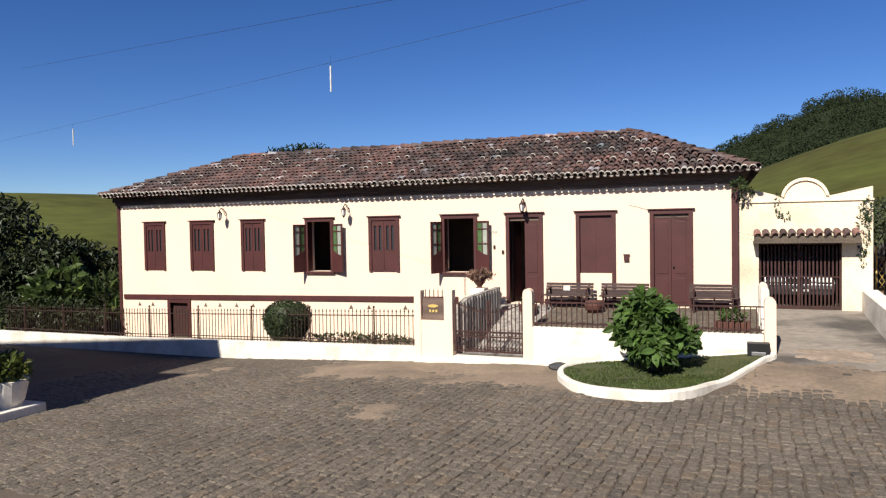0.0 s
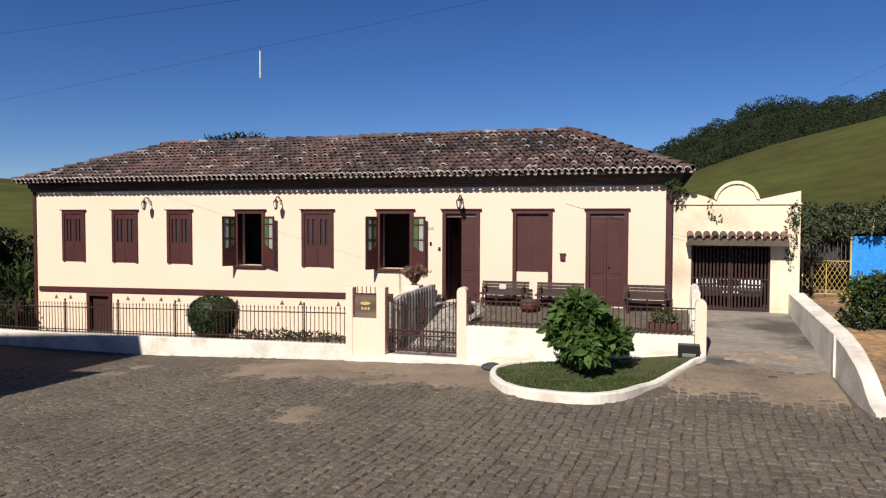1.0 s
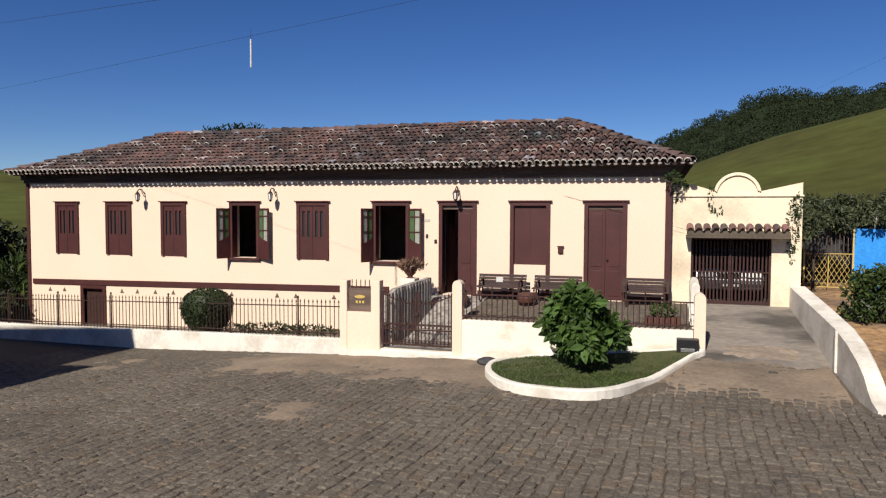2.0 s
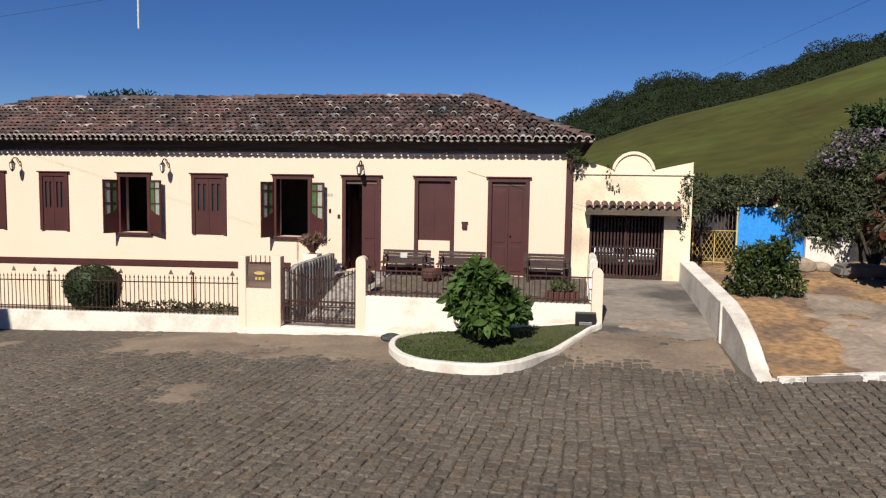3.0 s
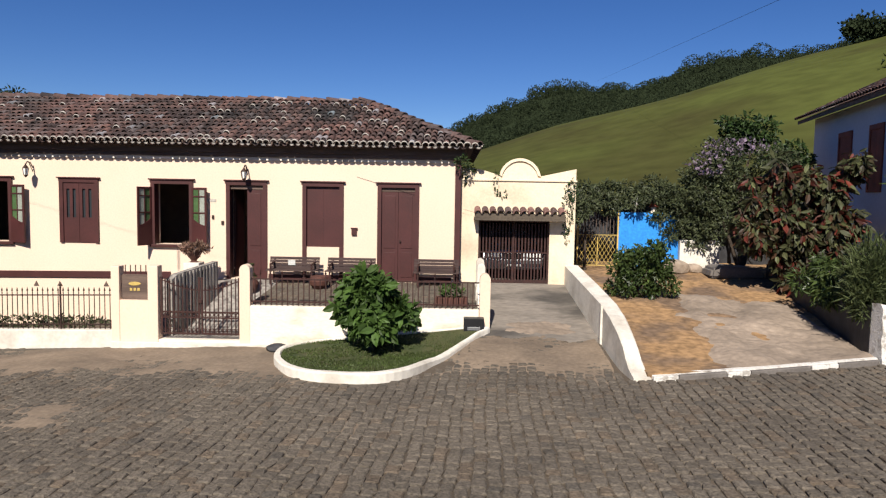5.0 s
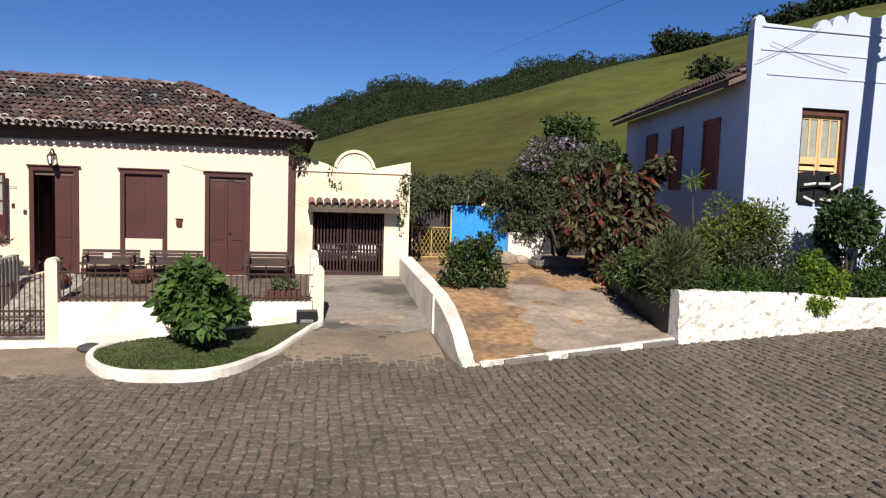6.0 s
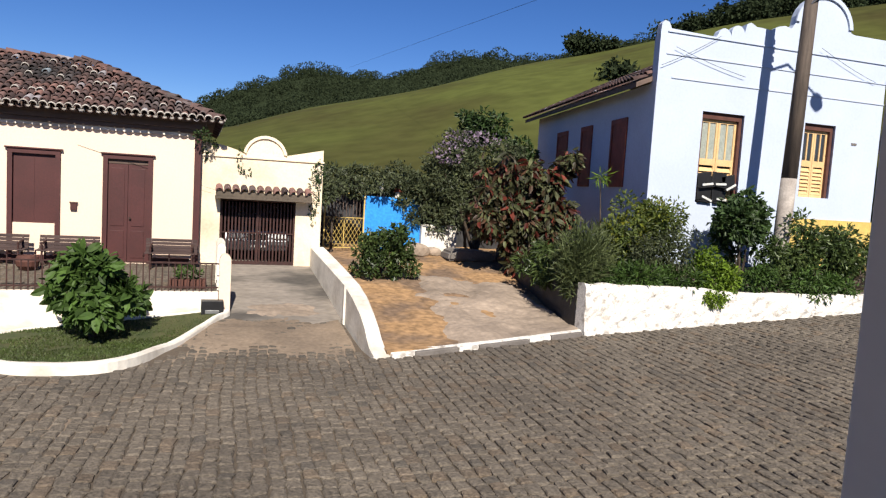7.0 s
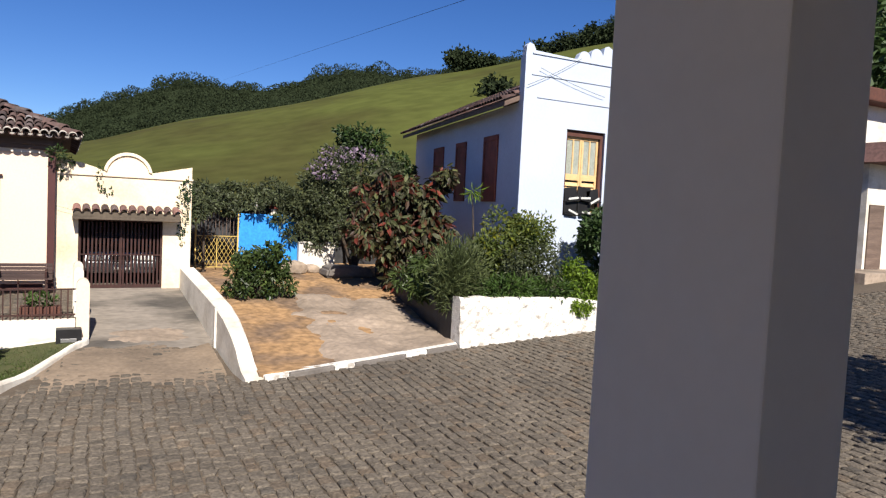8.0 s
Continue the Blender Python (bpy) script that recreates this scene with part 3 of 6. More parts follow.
# doors
for a, b, kind in DOORS:
    d = part("door", casing(a, b, FLOOR, TOP), "brown", house, "tall brown panelled double door" if kind == "closed" else "tall brown double door with one leaf open")
    trim(d, a, b, FLOOR, TOP, False)
    x0, x1 = a + 0.10, b - 0.10
    mid = (x0 + x1) / 2
    z1 = TOP - 0.10
    part("transom", boxes((x0, x1, HY + 0.02, HY + 0.07, z1 - 0.10, z1)), "darkwood", d)
    for u0, u1 in ((x0, mid - 0.004), (mid + 0.004, x1)):
        if kind == "ajar" and u0 == x0:
            bm = boxes((0, 0.04, 0, 0.42, FLOOR + 0.03, z1 - 0.11))
            bm.transform(Matrix.Translation((x0 + 0.01, HY + 0.30, 0)) @ Matrix.Rotation(radians(-12), 4, "Z"))
            part("leaf", bm, "brown", d, "open door leaf")
            continue
        bm = boxes((u0, u1, HY + 0.03, HY + 0.07, FLOOR + 0.03, z1 - 0.11))
        for za, zb in ((FLOOR + 0.12, FLOOR + 0.75), (FLOOR + 0.86, z1 - 0.2)):
            box(bm, u0 + 0.07, u1 - 0.07, HY + 0.018, HY + 0.03, za, zb, 0.004)
        leaf = part("leaf", bm, "brown", d)
        if kind == "closed" and u0 > x0:
            bm = bmesh.new()
            limb(bm, (u0 + 0.05, HY + 0.03, 2.45), (u0 + 0.05, HY - 0.03, 2.45), 0.022, 0.028, 10)
            part("door_knob", bm, "iron", d, "dark iron door knob")
# cellar door
d = part("door", pierced(-19.84, -18.86, -0.3, 1.262, HY - 0.04, HY + 0.2, [(-19.72, -18.98, -1, 1.16)]), "brown", house, "low brown cellar door")
for p, q in ((-19.72, -19.353), (-19.347, -18.98)):
    part("leaf", boxes((p, q, HY + 0.10, HY + 0.14, -0.28, 1.15)), "ironbrown", d)

# eaves: boxed timber cornice, then the tiles
EX0, EX1, EY, EZ = -22.35, -1.50, 19.56, 4.75
RX0, RX1, RY, RZ = -19.0, -4.75, 23.2, 6.24
BACK = 26.9
part("cornice", boxes((EX0 + 0.38, EX1 - 0.38, HY - 0.10, HY - 0.004, 4.50, 4.60), (EX0 + 0.32, EX1 - 0.32, HY - 0.16, HY + 0.2, 4.603, 4.77), bevel=0.01), "darkwood", house, "dark boxed timber cornice")
part("moulding", boxes((HX0 + 0.2, HX1 - 0.2, HY - 0.045, HY - 0.004, 4.42, 4.495)), "stained", house, "pale moulding under the eaves")
bm = bmesh.new()
INS, UP = 0.12, 0.055
c = [bm.verts.new(p) for p in ((EX0 + INS, EY + INS, EZ + UP), (EX1 - INS, EY + INS, EZ + UP), (EX1 - INS, BACK, EZ + UP), (EX0 + INS, BACK, EZ + UP), (RX0, RY, RZ), (RX1, RY, RZ))]
for q in ((0, 1, 5, 4), (1, 2, 5), (2, 3, 4, 5), (3, 0, 4), (0, 3, 2, 1)):
    bm.faces.new([c[i] for i in q])
bmesh.ops.recalc_face_normals(bm, faces=bm.faces)
# board added behind the tile ends to block sun leaking through the gap
part("eave_board", boxes((EX0 + 0.2, EX1 - 0.2, EY + 0.125, EY + 0.15, EZ - 0.01, EZ + 0.13)), "darkwood", house)
roof = part("roof", bm, "darkwood", house, "hipped roof of old weathered clay barrel tiles")


def barrel(rad0, rad1, length, lift=0.0, n=6, up=1):
    """One half-round tile along +y: wide end at the eave."""
    vs, fs = [], []
    for y, r, z in ((0, rad0, lift), (length, rad1, 0.0)):
        for k in range(n + 1):
            a = math.pi * k / n
            vs.append((-r * math.cos(a), y, z + up * r * math.sin(a) * (1.0 if up > 0 else 0.85)))
    m = n + 1
    for k in range(n):
        fs.append((k, k + 1, m + k + 1, m + k) if up > 0 else (k, m + k, m + k + 1, k + 1))
    if up > 0:   # thickness at the open end
        o = len(vs)
        for k in range(m):
            a = math.pi * k / n
            vs.append((-(rad0 - 0.022) * math.cos(a), 0.002, lift + (rad0 - 0.022) * math.sin(a)))
        for k in range(n):
            fs.append((k, o + k, o + k + 1, k + 1))
    return vs, fs


cover = barrel(0.085, 0.062, 0.42, 0.052)
tile_mesh = bpy.data.meshes.new("tile")
tile_mesh.from_pydata(cover[0], [], cover[1])
tile_mesh.materials.append(M["tile"])
tile_mesh.polygons.foreach_set("use_smooth", [True] * len(tile_mesh.polygons))
pan = barrel(0.074, 0.074, 0.42, 0.0, 4, -1)
LIP = ([(x * 1.03, -0.006, z * 1.02 + 0.004) for x, y, z in cover[0][:7]] + [(x * 0.92, -0.006, 0.006 + z * 0.91) for x, y, z in cover[0][:7]] + [(x * 1.03, 0.03, z * 1.02 + 0.006) for x, y, z in cover[0][:7]],
       [(k, k + 7, k + 8, k + 1) for k in range(6)] + [(k, k + 1, k + 15, k + 14) for k in range(6)])
FILL = ([(x * 0.62, -0.004, z * 0.72) for x, y, z in pan[0][:5]], [(0, 1, 2, 3, 4)])   # mortar stopping the open end of a gutter tile
rest = [[], []]
pans = [[], []]
lime = [[], []]
rng = random.Random(4)


def put(store, shape, m):
    o = len(store[0])
    store[0].extend([tuple(m @ Vector(v)) for v in shape[0]])
    store[1].extend([tuple(i + o for i in f) for f in shape[1]])


def slope_tiles(origin, right, upv, width, inset_a, inset_b, rows, singles):
    """Courses of tiles up a slope; inset_a/b: how much each side draws in per metre up the slope."""
    right, upv = Vector(right).normalized(), Vector(upv).normalized()
    nrm = right.cross(upv)
    pitch, course = 0.170, 0.315
    base = Matrix((right, upv, nrm)).transposed().to_4x4()
    made = 0
    for i in range(int(width / pitch) + 1):
        for j in range(rows):
            v = j * course - 0.04
            u = i * pitch + rng.uniform(-0.018, 0.018) + 0.02 * math.sin(i * 0.21 + j)
            if u < inset_a * max(v + 0.1, 0) - 0.02 or u > width - inset_b * max(v + 0.1, 0) + 0.02:
                continue
            sag = 0.03 * math.sin(u * 0.55) * (j / rows) + rng.uniform(-0.008, 0.012)
            m = Matrix.Translation(Vector(origin) + right * u + upv * v + nrm * (0.045 + sag)) @ base @ Matrix.Rotation(rng.uniform(-0.07, 0.07), 4, "Z") @ Matrix.Rotation(rng.uniform(-0.03, 0.03), 4, "X")
            if singles and made < 300 and -5.6 < origin[0] + u < -2.2:
                t = new("tile", tile_mesh)
                t.parent = roof
                t.matrix_basis = Matrix.Translation(-Vector(base_of(roof))) @ m
                made += 1
            else:
                put(rest, cover, m)
            gutter = Matrix.Translation(Vector(origin) + right * (u + pitch / 2) + upv * v + nrm * (0.078 + sag)) @ base
            put(pans, pan, gutter)
            if j == 0 and rng.random() < 0.85:
                put(lime, FILL, gutter)
            if j == 0 or rng.random() < 0.07:
                put(lime, LIP, m)


run = RY - EY
rise = RZ - EZ
length = math.hypot(run, rise)
slope_tiles((EX0, EY, EZ), (1, 0, 0), (0, run, rise), EX1 - EX0, (RX0 - EX0) / length, (EX1 - RX1) / length, int(length / 0.315) + 1, True)
er = EX1 - RX1
el2 = math.hypot(er, rise)
slope_tiles((EX1, EY, EZ), (0, 1, 0), (-er, 0, rise), BACK - EY, run / el2, (BACK - RY) / el2, int(el2 / 0.315) + 1, False)
# hip and ridge caps
for p, q in (((EX1, EY, EZ + 0.06), (RX1, RY, RZ + 0.07)), ((EX0, EY, EZ + 0.06), (RX0, RY, RZ + 0.07)), ((RX0, RY, RZ + 0.06), (RX1, RY, RZ + 0.06))):
    p, q = Vector(p), Vector(q)
    d = (q - p)
    n = int(d.length / 0.38)
    for k in range(n):
        y = d.normalized()
        x = y.cross(Vector((0, 0, 1))).normalized()
        m = Matrix((x, y, x.cross(y))).transposed().to_4x4()
        put(rest, barrel(0.13, 0.10, 0.45, 0.03), Matrix.Translation(p + d * k / n + Vector((0, 0, rng.uniform(-0.02, 0.02)))) @ m)
t = part("tiles", (rest[0], [], rest[1]), "tile", roof, smooth=True)
t["kind"] = "stuff"
t = part("pan_tiles", (pans[0], [], pans[1]), "tile", roof)
t["kind"] = "stuff"
t = part("mortar", (lime[0], [], lime[1]), "mortar", roof, "pale lime mortar in the eave tiles")
t["kind"] = "stuff"

for x0, x1 in ((-6.79, -4.05), (-2.94, HX1 - 0.16)):
    part("baseboard", boxes((x0, x1, HY - 0.025, HY - 0.003, 1.38, 1.55), bevel=0.004), "brown", house, "brown painted band at the foot of the wall")

# letter box, number plate, bell, cable bracket on the front
solid("letter_box", boxes((-4.67, -4.54, HY - 0.06, HY - 0.003, 2.58, 2.74), (-4.69, -4.52, HY - 0.075, HY - 0.003, 2.743, 2.765), bevel=0.008), "brown", (-4.6, HY, 2.58), "small brown wooden letter box on the cream wall", "letter box")
solid("number_plate", boxes((-8.36, -8.12, HY - 0.012, HY - 0.003, 3.36, 3.43), bevel=0.003), "mortar", (-8.24, HY, 3.36), "small pale enamel plate on the cream wall", "plate")
solid("bell_push", boxes((-8.23, -8.17, HY - 0.03, HY - 0.003, 2.92, 3.02), bevel=0.01), "iron", (-8.2, HY, 2.92), "small dark bell push on the cream wall", "bell")
solid("bell_push", boxes((-7.99, -7.92, HY - 0.03, HY - 0.003, 2.78, 2.88), bevel=0.01), "iron", (-7.95, HY, 2.78), "small dark bell push on the cream wall", "bell")

# ---------------------------------------------------------------- hanging lanterns


def lantern(x):
    ob = thing("wall_lantern", (x, HY, 3.9), "black wrought-iron lantern hanging from a wall bracket", "lantern", "lanterns along the front")
    y = HY - 0.30
    bm = bmesh.new()
    pts = [(x, HY - 0.003, 4.15), (x, HY - 0.1, 4.27), (x, HY - 0.22, 4.29), (x, y, 4.22)]
    for p, q in zip(pts, pts[1:]):
        limb(bm, p, q, 0.014, 0.014, 6)
    limb(bm, (x, HY - 0.003, 4.05), (x, HY - 0.16, 4.27), 0.01, 0.01, 6)
    part("bracket", bm, "iron", ob)
    bm = bmesh.new()
    lathe(bm, x, y, [(0.012, 4.24), (0.025, 4.20), (0.075, 4.14), (0.085, 4.125)], 6)
    part("hood", bm, "iron", ob)
    bm = bmesh.new()
    lathe(bm, x, y, [(0.07, 4.12), (0.045, 3.96)], 6)
    part("glass", bm, "milky", ob)
    bm = bmesh.new()
    for k in range(6):
        a = math.pi * k / 3
        limb(bm, (x + 0.078 * math.cos(a), y + 0.078 * math.sin(a), 4.125), (x + 0.05 * math.cos(a), y + 0.05 * math.sin(a), 3.95), 0.008, 0.008, 4)
    lathe(bm, x, y, [(0.055, 3.955), (0.045, 3.93), (0.01, 3.89)], 6)
    part("cage", bm, "iron", ob)


for x in (-17.35, -12.80, -7.32):
    lantern(x)

# ---------------------------------------------------------------- garage front
GY = 20.18
garage = thing("garage", (-0.5, GY, 1.4), "cream garage front with an arched parapet and tiled canopy", "garage")
part("front_wall", pierced(-1.965, 1.0, 1.0, 4.04, GY, GY + 0.25, [(-1.45, 0.36, 0.9, 3.02)]), "cream2", garage)
out = [(-1.965, 4.042), (1.0, 4.042), (1.0, 4.34), (0.10, 4.14), (0.07, 4.14)]
out += [(-0.43 + 0.50 * math.cos(radians(a)), 4.06 + 0.50 * math.sin(radians(a))) for a in range(10, 171, 10)]
out += [(-0.94, 4.14), (-1.1, 4.20), (-1.4, 4.29), (-1.7, 4.34), (-1.965, 4.36)]
part("parapet", prism(out, GY + 0.02, GY + 0.23), "cream2", garage, "arched plaster parapet")
ring = [(-0.43 + r * math.cos(radians(a)), 4.06 + r * math.sin(radians(a))) for r, rng_ in ((0.53, range(8, 173, 8)), (0.46, range(172, 7, -8))) for a in rng_]
part("arch_moulding", prism(ring, GY - 0.03, GY + 0.02), "cream2", garage)
part("cornice", boxes((-1.97, 1.02, GY - 0.04, GY - 0.002, 4.01, 4.05), bevel=0.008), "cream2", garage)
part("canopy", boxes((-1.58, 0.70, GY - 0.42, GY - 0.003, 3.02, 3.08)), "browncrete", garage, "brown concrete canopy slab")
bm = boxes((-1.57, 0.69, GY - 0.42, GY - 0.36, 3.082, 3.19))
part("canopy_fascia", bm, "browncrete", garage)
vs = [[], []]
for i in range(12):
    put(vs, barrel(0.095, 0.078, 0.50, 0.02), Matrix.Translation((-1.49 + i * 0.193, GY - 0.48, 3.175)) @ Matrix.Rotation(radians(14), 4, "X"))
part("canopy_tiles", (vs[0], [], vs[1]), "tile", garage, "row of clay tiles over the garage door", smooth=True)
part("side_wall", boxes((0.72, 0.95, GY + 0.25, 26, 1.0, 3.9)), "cream2", garage)
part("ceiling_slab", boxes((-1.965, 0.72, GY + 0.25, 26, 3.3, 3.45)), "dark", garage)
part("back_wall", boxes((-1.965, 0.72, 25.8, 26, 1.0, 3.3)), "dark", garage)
gate = thing("garage_gate", (-0.55, GY + 0.1, 1.42), "dark brown wooden slatted garage gate, closed", "gate")
part("gate_frame", pierced(-1.45, 0.36, 1.40, 3.01, GY + 0.08, GY + 0.14, [(p, q, u, v) for p, q in ((-1.405, -0.565), (-0.525, 0.315)) for u, v in ((1.48, 2.17), (2.20, 2.965))]), "ironbrown", gate)
slat = mesh_of("slat", boxes((-0.019, 0.019, -0.012, 0.012, 0, 1.52)), "ironbrown")
for i in range(22):
    s = new("slat", slat)
    s.parent = gate
    s.location = (-0.855 + i * 0.0835, 0.025, 0.0)

# car inside
car = thing("car", (-0.5, 22.75, 1.45), "silver car parked inside the dim garage", "car")
out = [(-2.0, 0.25), (-2.05, 0.55), (-1.95, 0.75), (-1.1, 0.86), (-0.55, 1.32), (0.8, 1.36), (1.5, 0.95), (2.0, 0.9), (2.05, 0.3)]
bm = prism([(y, z) for y, z in out], -0.78, 0.78)
for v in bm.verts:
    v.co = Vector((v.co.y * (0.86 if v.co.z > 1.2 else 1.0), v.co.x, v.co.z)) + Vector((-0.5, 22.75, 1.45))
bmesh.ops.recalc_face_normals(bm, faces=bm.faces)
bmesh.ops.bevel(bm, geom=bm.edges[:], offset=0.05, segments=2, affect="EDGES")
body = part("body", bm, "silver", car)
for s in (-1, 1):
    bm = boxes((-0.5 + s * 0.55 - 0.17, -0.5 + s * 0.55 + 0.17, 20.66, 20.80, 2.02, 2.16), bevel=0.03)
    part("headlight", bm, "milky", car, "clear headlight")
    for yy in (21.45, 24.05):
        bm = bmesh.new()
        limb(bm, (-0.5 + s * 0.62, yy, 1.74), (-0.5 + s * 0.80, yy, 1.74), 0.30, 0.30, 18)
        wheel = part("wheel", bm, "rubber", car)
part("grille", boxes((-0.75, -0.25, 20.66, 20.75, 2.02, 2.12)), "black", car)
part("number_plate", boxes((-0.70, -0.30, 20.63, 20.69, 1.80, 1.90)), "curtain", car)
part("windscreen", boxes((-1.05, 0.05, 21.85, 21.89, 2.40, 2.62)), "glass", car)

# ---------------------------------------------------------------- front wall, pillars, fences, gate
bm = bmesh.new()
n = 30
rows = []
for i in range(n + 1):
    x = -26 + (26 - 9.32) * i / n
    y, zt = front_y(x), float(np.interp(x, [-26, -19.5, -9.3], [0.20, 0.31, 0.63]))
    rows.append([bm.verts.new(c) for c in ((x, y, -0.8), (x, y, zt - 0.02), (x, y + 0.02, zt), (x, y + 0.20, zt), (x, y + 0.22, zt - 0.02), (x, y + 0.22, -0.8))])
for a, b in zip(rows, rows[1:]):
    for k in range(5):
        bm.faces.new((a[k], b[k], b[k + 1], a[k + 1]))
bm.faces.new(rows[0])
bm.faces.new(rows[-1][::-1])
bmesh.ops.recalc_face_normals(bm, faces=bm.faces)
structure("wall_front", bm, "white", "low whitewashed wall along the street")
structure("wall_terrace", boxes((-6.36, -1.52, 16.85, 17.06, -0.1, 1.23), bevel=0.015), "stained", "stained cream retaining wall below the terrace")
structure("wall_plinth", boxes((-9.3, -5.2, 16.78, 16.845, -0.2, 0.42), bevel=0.015), "white", "whitewashed plinth at the foot of the wall")
structure("step_gate", boxes((-8.32, -6.57, 16.86, 17.2, -0.1, 0.47), bevel=0.02), "stained", "low plaster threshold below the gate")


def pillar(x0, x1, y0, y1, z0, z1, label, mat="cream"):
    """A masonry pillar with a rounded top."""
    n = 8
    out = [(x0, z0), (x1, z0), (x1, z1 - (x1 - x0) * 0.55)]
    cx, r = (x0 + x1) / 2, (x1 - x0) / 2
    out += [(cx + r * math.cos(math.pi * k / n), z1 - r * 1.1 + r * 1.1 * math.sin(math.pi * k / n)) for k in range(1, n)]
    out += [(x0, z1 - (x1 - x0) * 0.55)]
    return solid("gate_pillar", prism(out, y0, y1), mat, (cx, (y0 + y1) / 2, z0), label, "pillar", "pillars of the front wall")


pillar(-6.57, -6.35, 16.84, 17.08, 0.2, 2.10, "cream plaster gate pillar with a rounded top")
pillar(-1.51, -1.29, 16.82, 17.08, 0.5, 2.00, "cream plaster pillar with a rounded top at the driveway")
pillar(-1.56, -1.38, 17.95, 18.15, 0.9, 2.22, "white plaster pillar with a rounded top beside the driveway", "white")
pillar(-1.55, -1.38, 17.45, 17.62, 0.8, 2.16, "white plaster pillar with a rounded top beside the driveway", "white")
structure("wall_drive", prism([(0, 0.7), (0.9, 0.8), (0.9, 1.95), (0, 1.35)], -0.08, 0.08), "white", "sloping white wall beside the driveway")
w = bpy.data.objects["wall_drive"]
w.matrix_world = pose(-1.46, 17.06, 0, 0, 0, 90)
structure("wall_terrace_side", boxes((-1.53, -1.42, 17.1, 20.0, 0.5, 1.42)), "white", "white retaining wall beside the driveway")
# sign pillar block with its framed board
sign = thing("sign_block", (-8.8, 17.0, 0.2), "cream plaster block between two posts with a framed board", "wall block")
part("left_post", boxes((-9.30, -9.12, 16.84, 17.08, 0.0, 2.02), bevel=0.02), "cream", sign)
part("right_post", boxes((-8.52, -8.30, 16.84, 17.08, 0.0, 2.04), bevel=0.02), "cream", sign)
part("block", boxes((-9.12, -8.52, 16.86, 17.06, 0.0, 1.30)), "cream", sign)
board = thing("sign_board", (-8.82, 16.95, 1.305), "dark board with a yellow emblem and small lettering", "sign")
part("panel", boxes((-9.10, -8.53, 16.93, 16.96, 1.305, 1.84), bevel=0.006), "darkwood", board)
bm = bmesh.new()
lathe(bm, 0, 0, [(0.12, 0), (0.11, 0.012)], 18)
bm.transform(Matrix.Translation((-8.83, 16.93, 1.64)) @ Matrix.Rotation(radians(90), 4, "X") @ Matrix.Diagonal((1.1, 0.34, 1, 1)))
part("emblem", bm, "yellow", board, "yellow oval emblem")
part("lettering", boxes((-8.93, -8.88, 16.922, 16.93, 1.49, 1.55), (-8.85, -8.80, 16.922, 16.93, 1.49, 1.55), (-8.77, -8.72, 16.922, 16.93, 1.49, 1.55)), "yellow", board)
part("pickets", boxes(*[(x, x + 0.016, 16.94, 16.956, 1.84, 2.04) for x in (-9.04, -8.93, -8.82, -8.71, -8.60)]), "ironbrown", board)


def picket_mesh(h, tip, w=0.010):
    bm = bmesh.new()
    box(bm, -w, w, -w, w, 0, h)
    if tip:
        r = 0.022
        v = [bm.verts.new(c) for c in ((0, 0, h + 0.11), (r, 0, h + 0.03), (0, r, h + 0.03), (-r, 0, h + 0.03), (0, -r, h + 0.03), (0, 0, h - 0.005))]
        for a, b in ((1, 2), (2, 3), (3, 4), (4, 1)):
            bm.faces.new((v[0], v[a], v[b]))
            bm.faces.new((v[5], v[b], v[a]))
    return bm


fence = thing("iron_fence", (-17, front_y(-17), 0.35), "dark iron picket fence on the low white wall", "fence")
pm = mesh_of("picket", picket_mesh(0.82, True, 0.007), "iron")
x = -25.6
k = 0
bm = bmesh.new()
bmp = []
while x < -9.36:
    zt = float(np.interp(x, [-26, -19.5, -9.3], [0.20, 0.31, 0.63]))
    p = new("picket", pm)
    p.parent = fence
    p.location = Vector((x, front_y(x) + 0.11, zt - 0.01)) - Vector(base_of(fence))
    if k % 17 == 8:
        q = bmesh.new()
        limb(q, (x + 0.05, front_y(x) + 0.11, zt - 0.02), (x + 0.05, front_y(x) + 0.11, zt + 0.92), 0.022, 0.020, 8)
        lathe(q, x + 0.05, front_y(x) + 0.11, [(0.01, zt + 0.92), (0.035, zt + 0.95), (0.01, zt + 0.99)], 8)
        part("post", q, "iron", fence)
    x += 0.118
    k += 1
for dz in (0.10, 0.74):
    bm = bmesh.new()
    for a, b in ((-25.8, -19.5), (-19.5, -9.33)):
        za, zb = [float(np.interp(q, [-26, -19.5, -9.3], [0.20, 0.31, 0.63])) + dz for q in (a, b)]
        limb(bm, (a, front_y(a) + 0.11, za), (b, front_y(b) + 0.11, zb), 0.014, 0.014, 4)
    part("rail", bm, "iron", fence)

tf = thing("terrace_fence", (-4, 16.95, 1.23), "brown iron picket fence above the terrace wall", "fence")
pm1, pm2 = mesh_of("picket", picket_mesh(0.56, False), "ironbrown"), mesh_of("picket", picket_mesh(0.66, True), "ironbrown")
for i in range(41):
    x = -6.27 + i * 0.1155
    p = new("picket", pm2 if i % 4 == 1 else pm1)
    p.parent = tf
    p.location = (x + 4, 0, 0.0)
for z in (1.30, 1.78):
    part("rail", boxes((-6.35, -1.52, 16.935, 16.965, z, z + 0.028)), "ironbrown", tf)

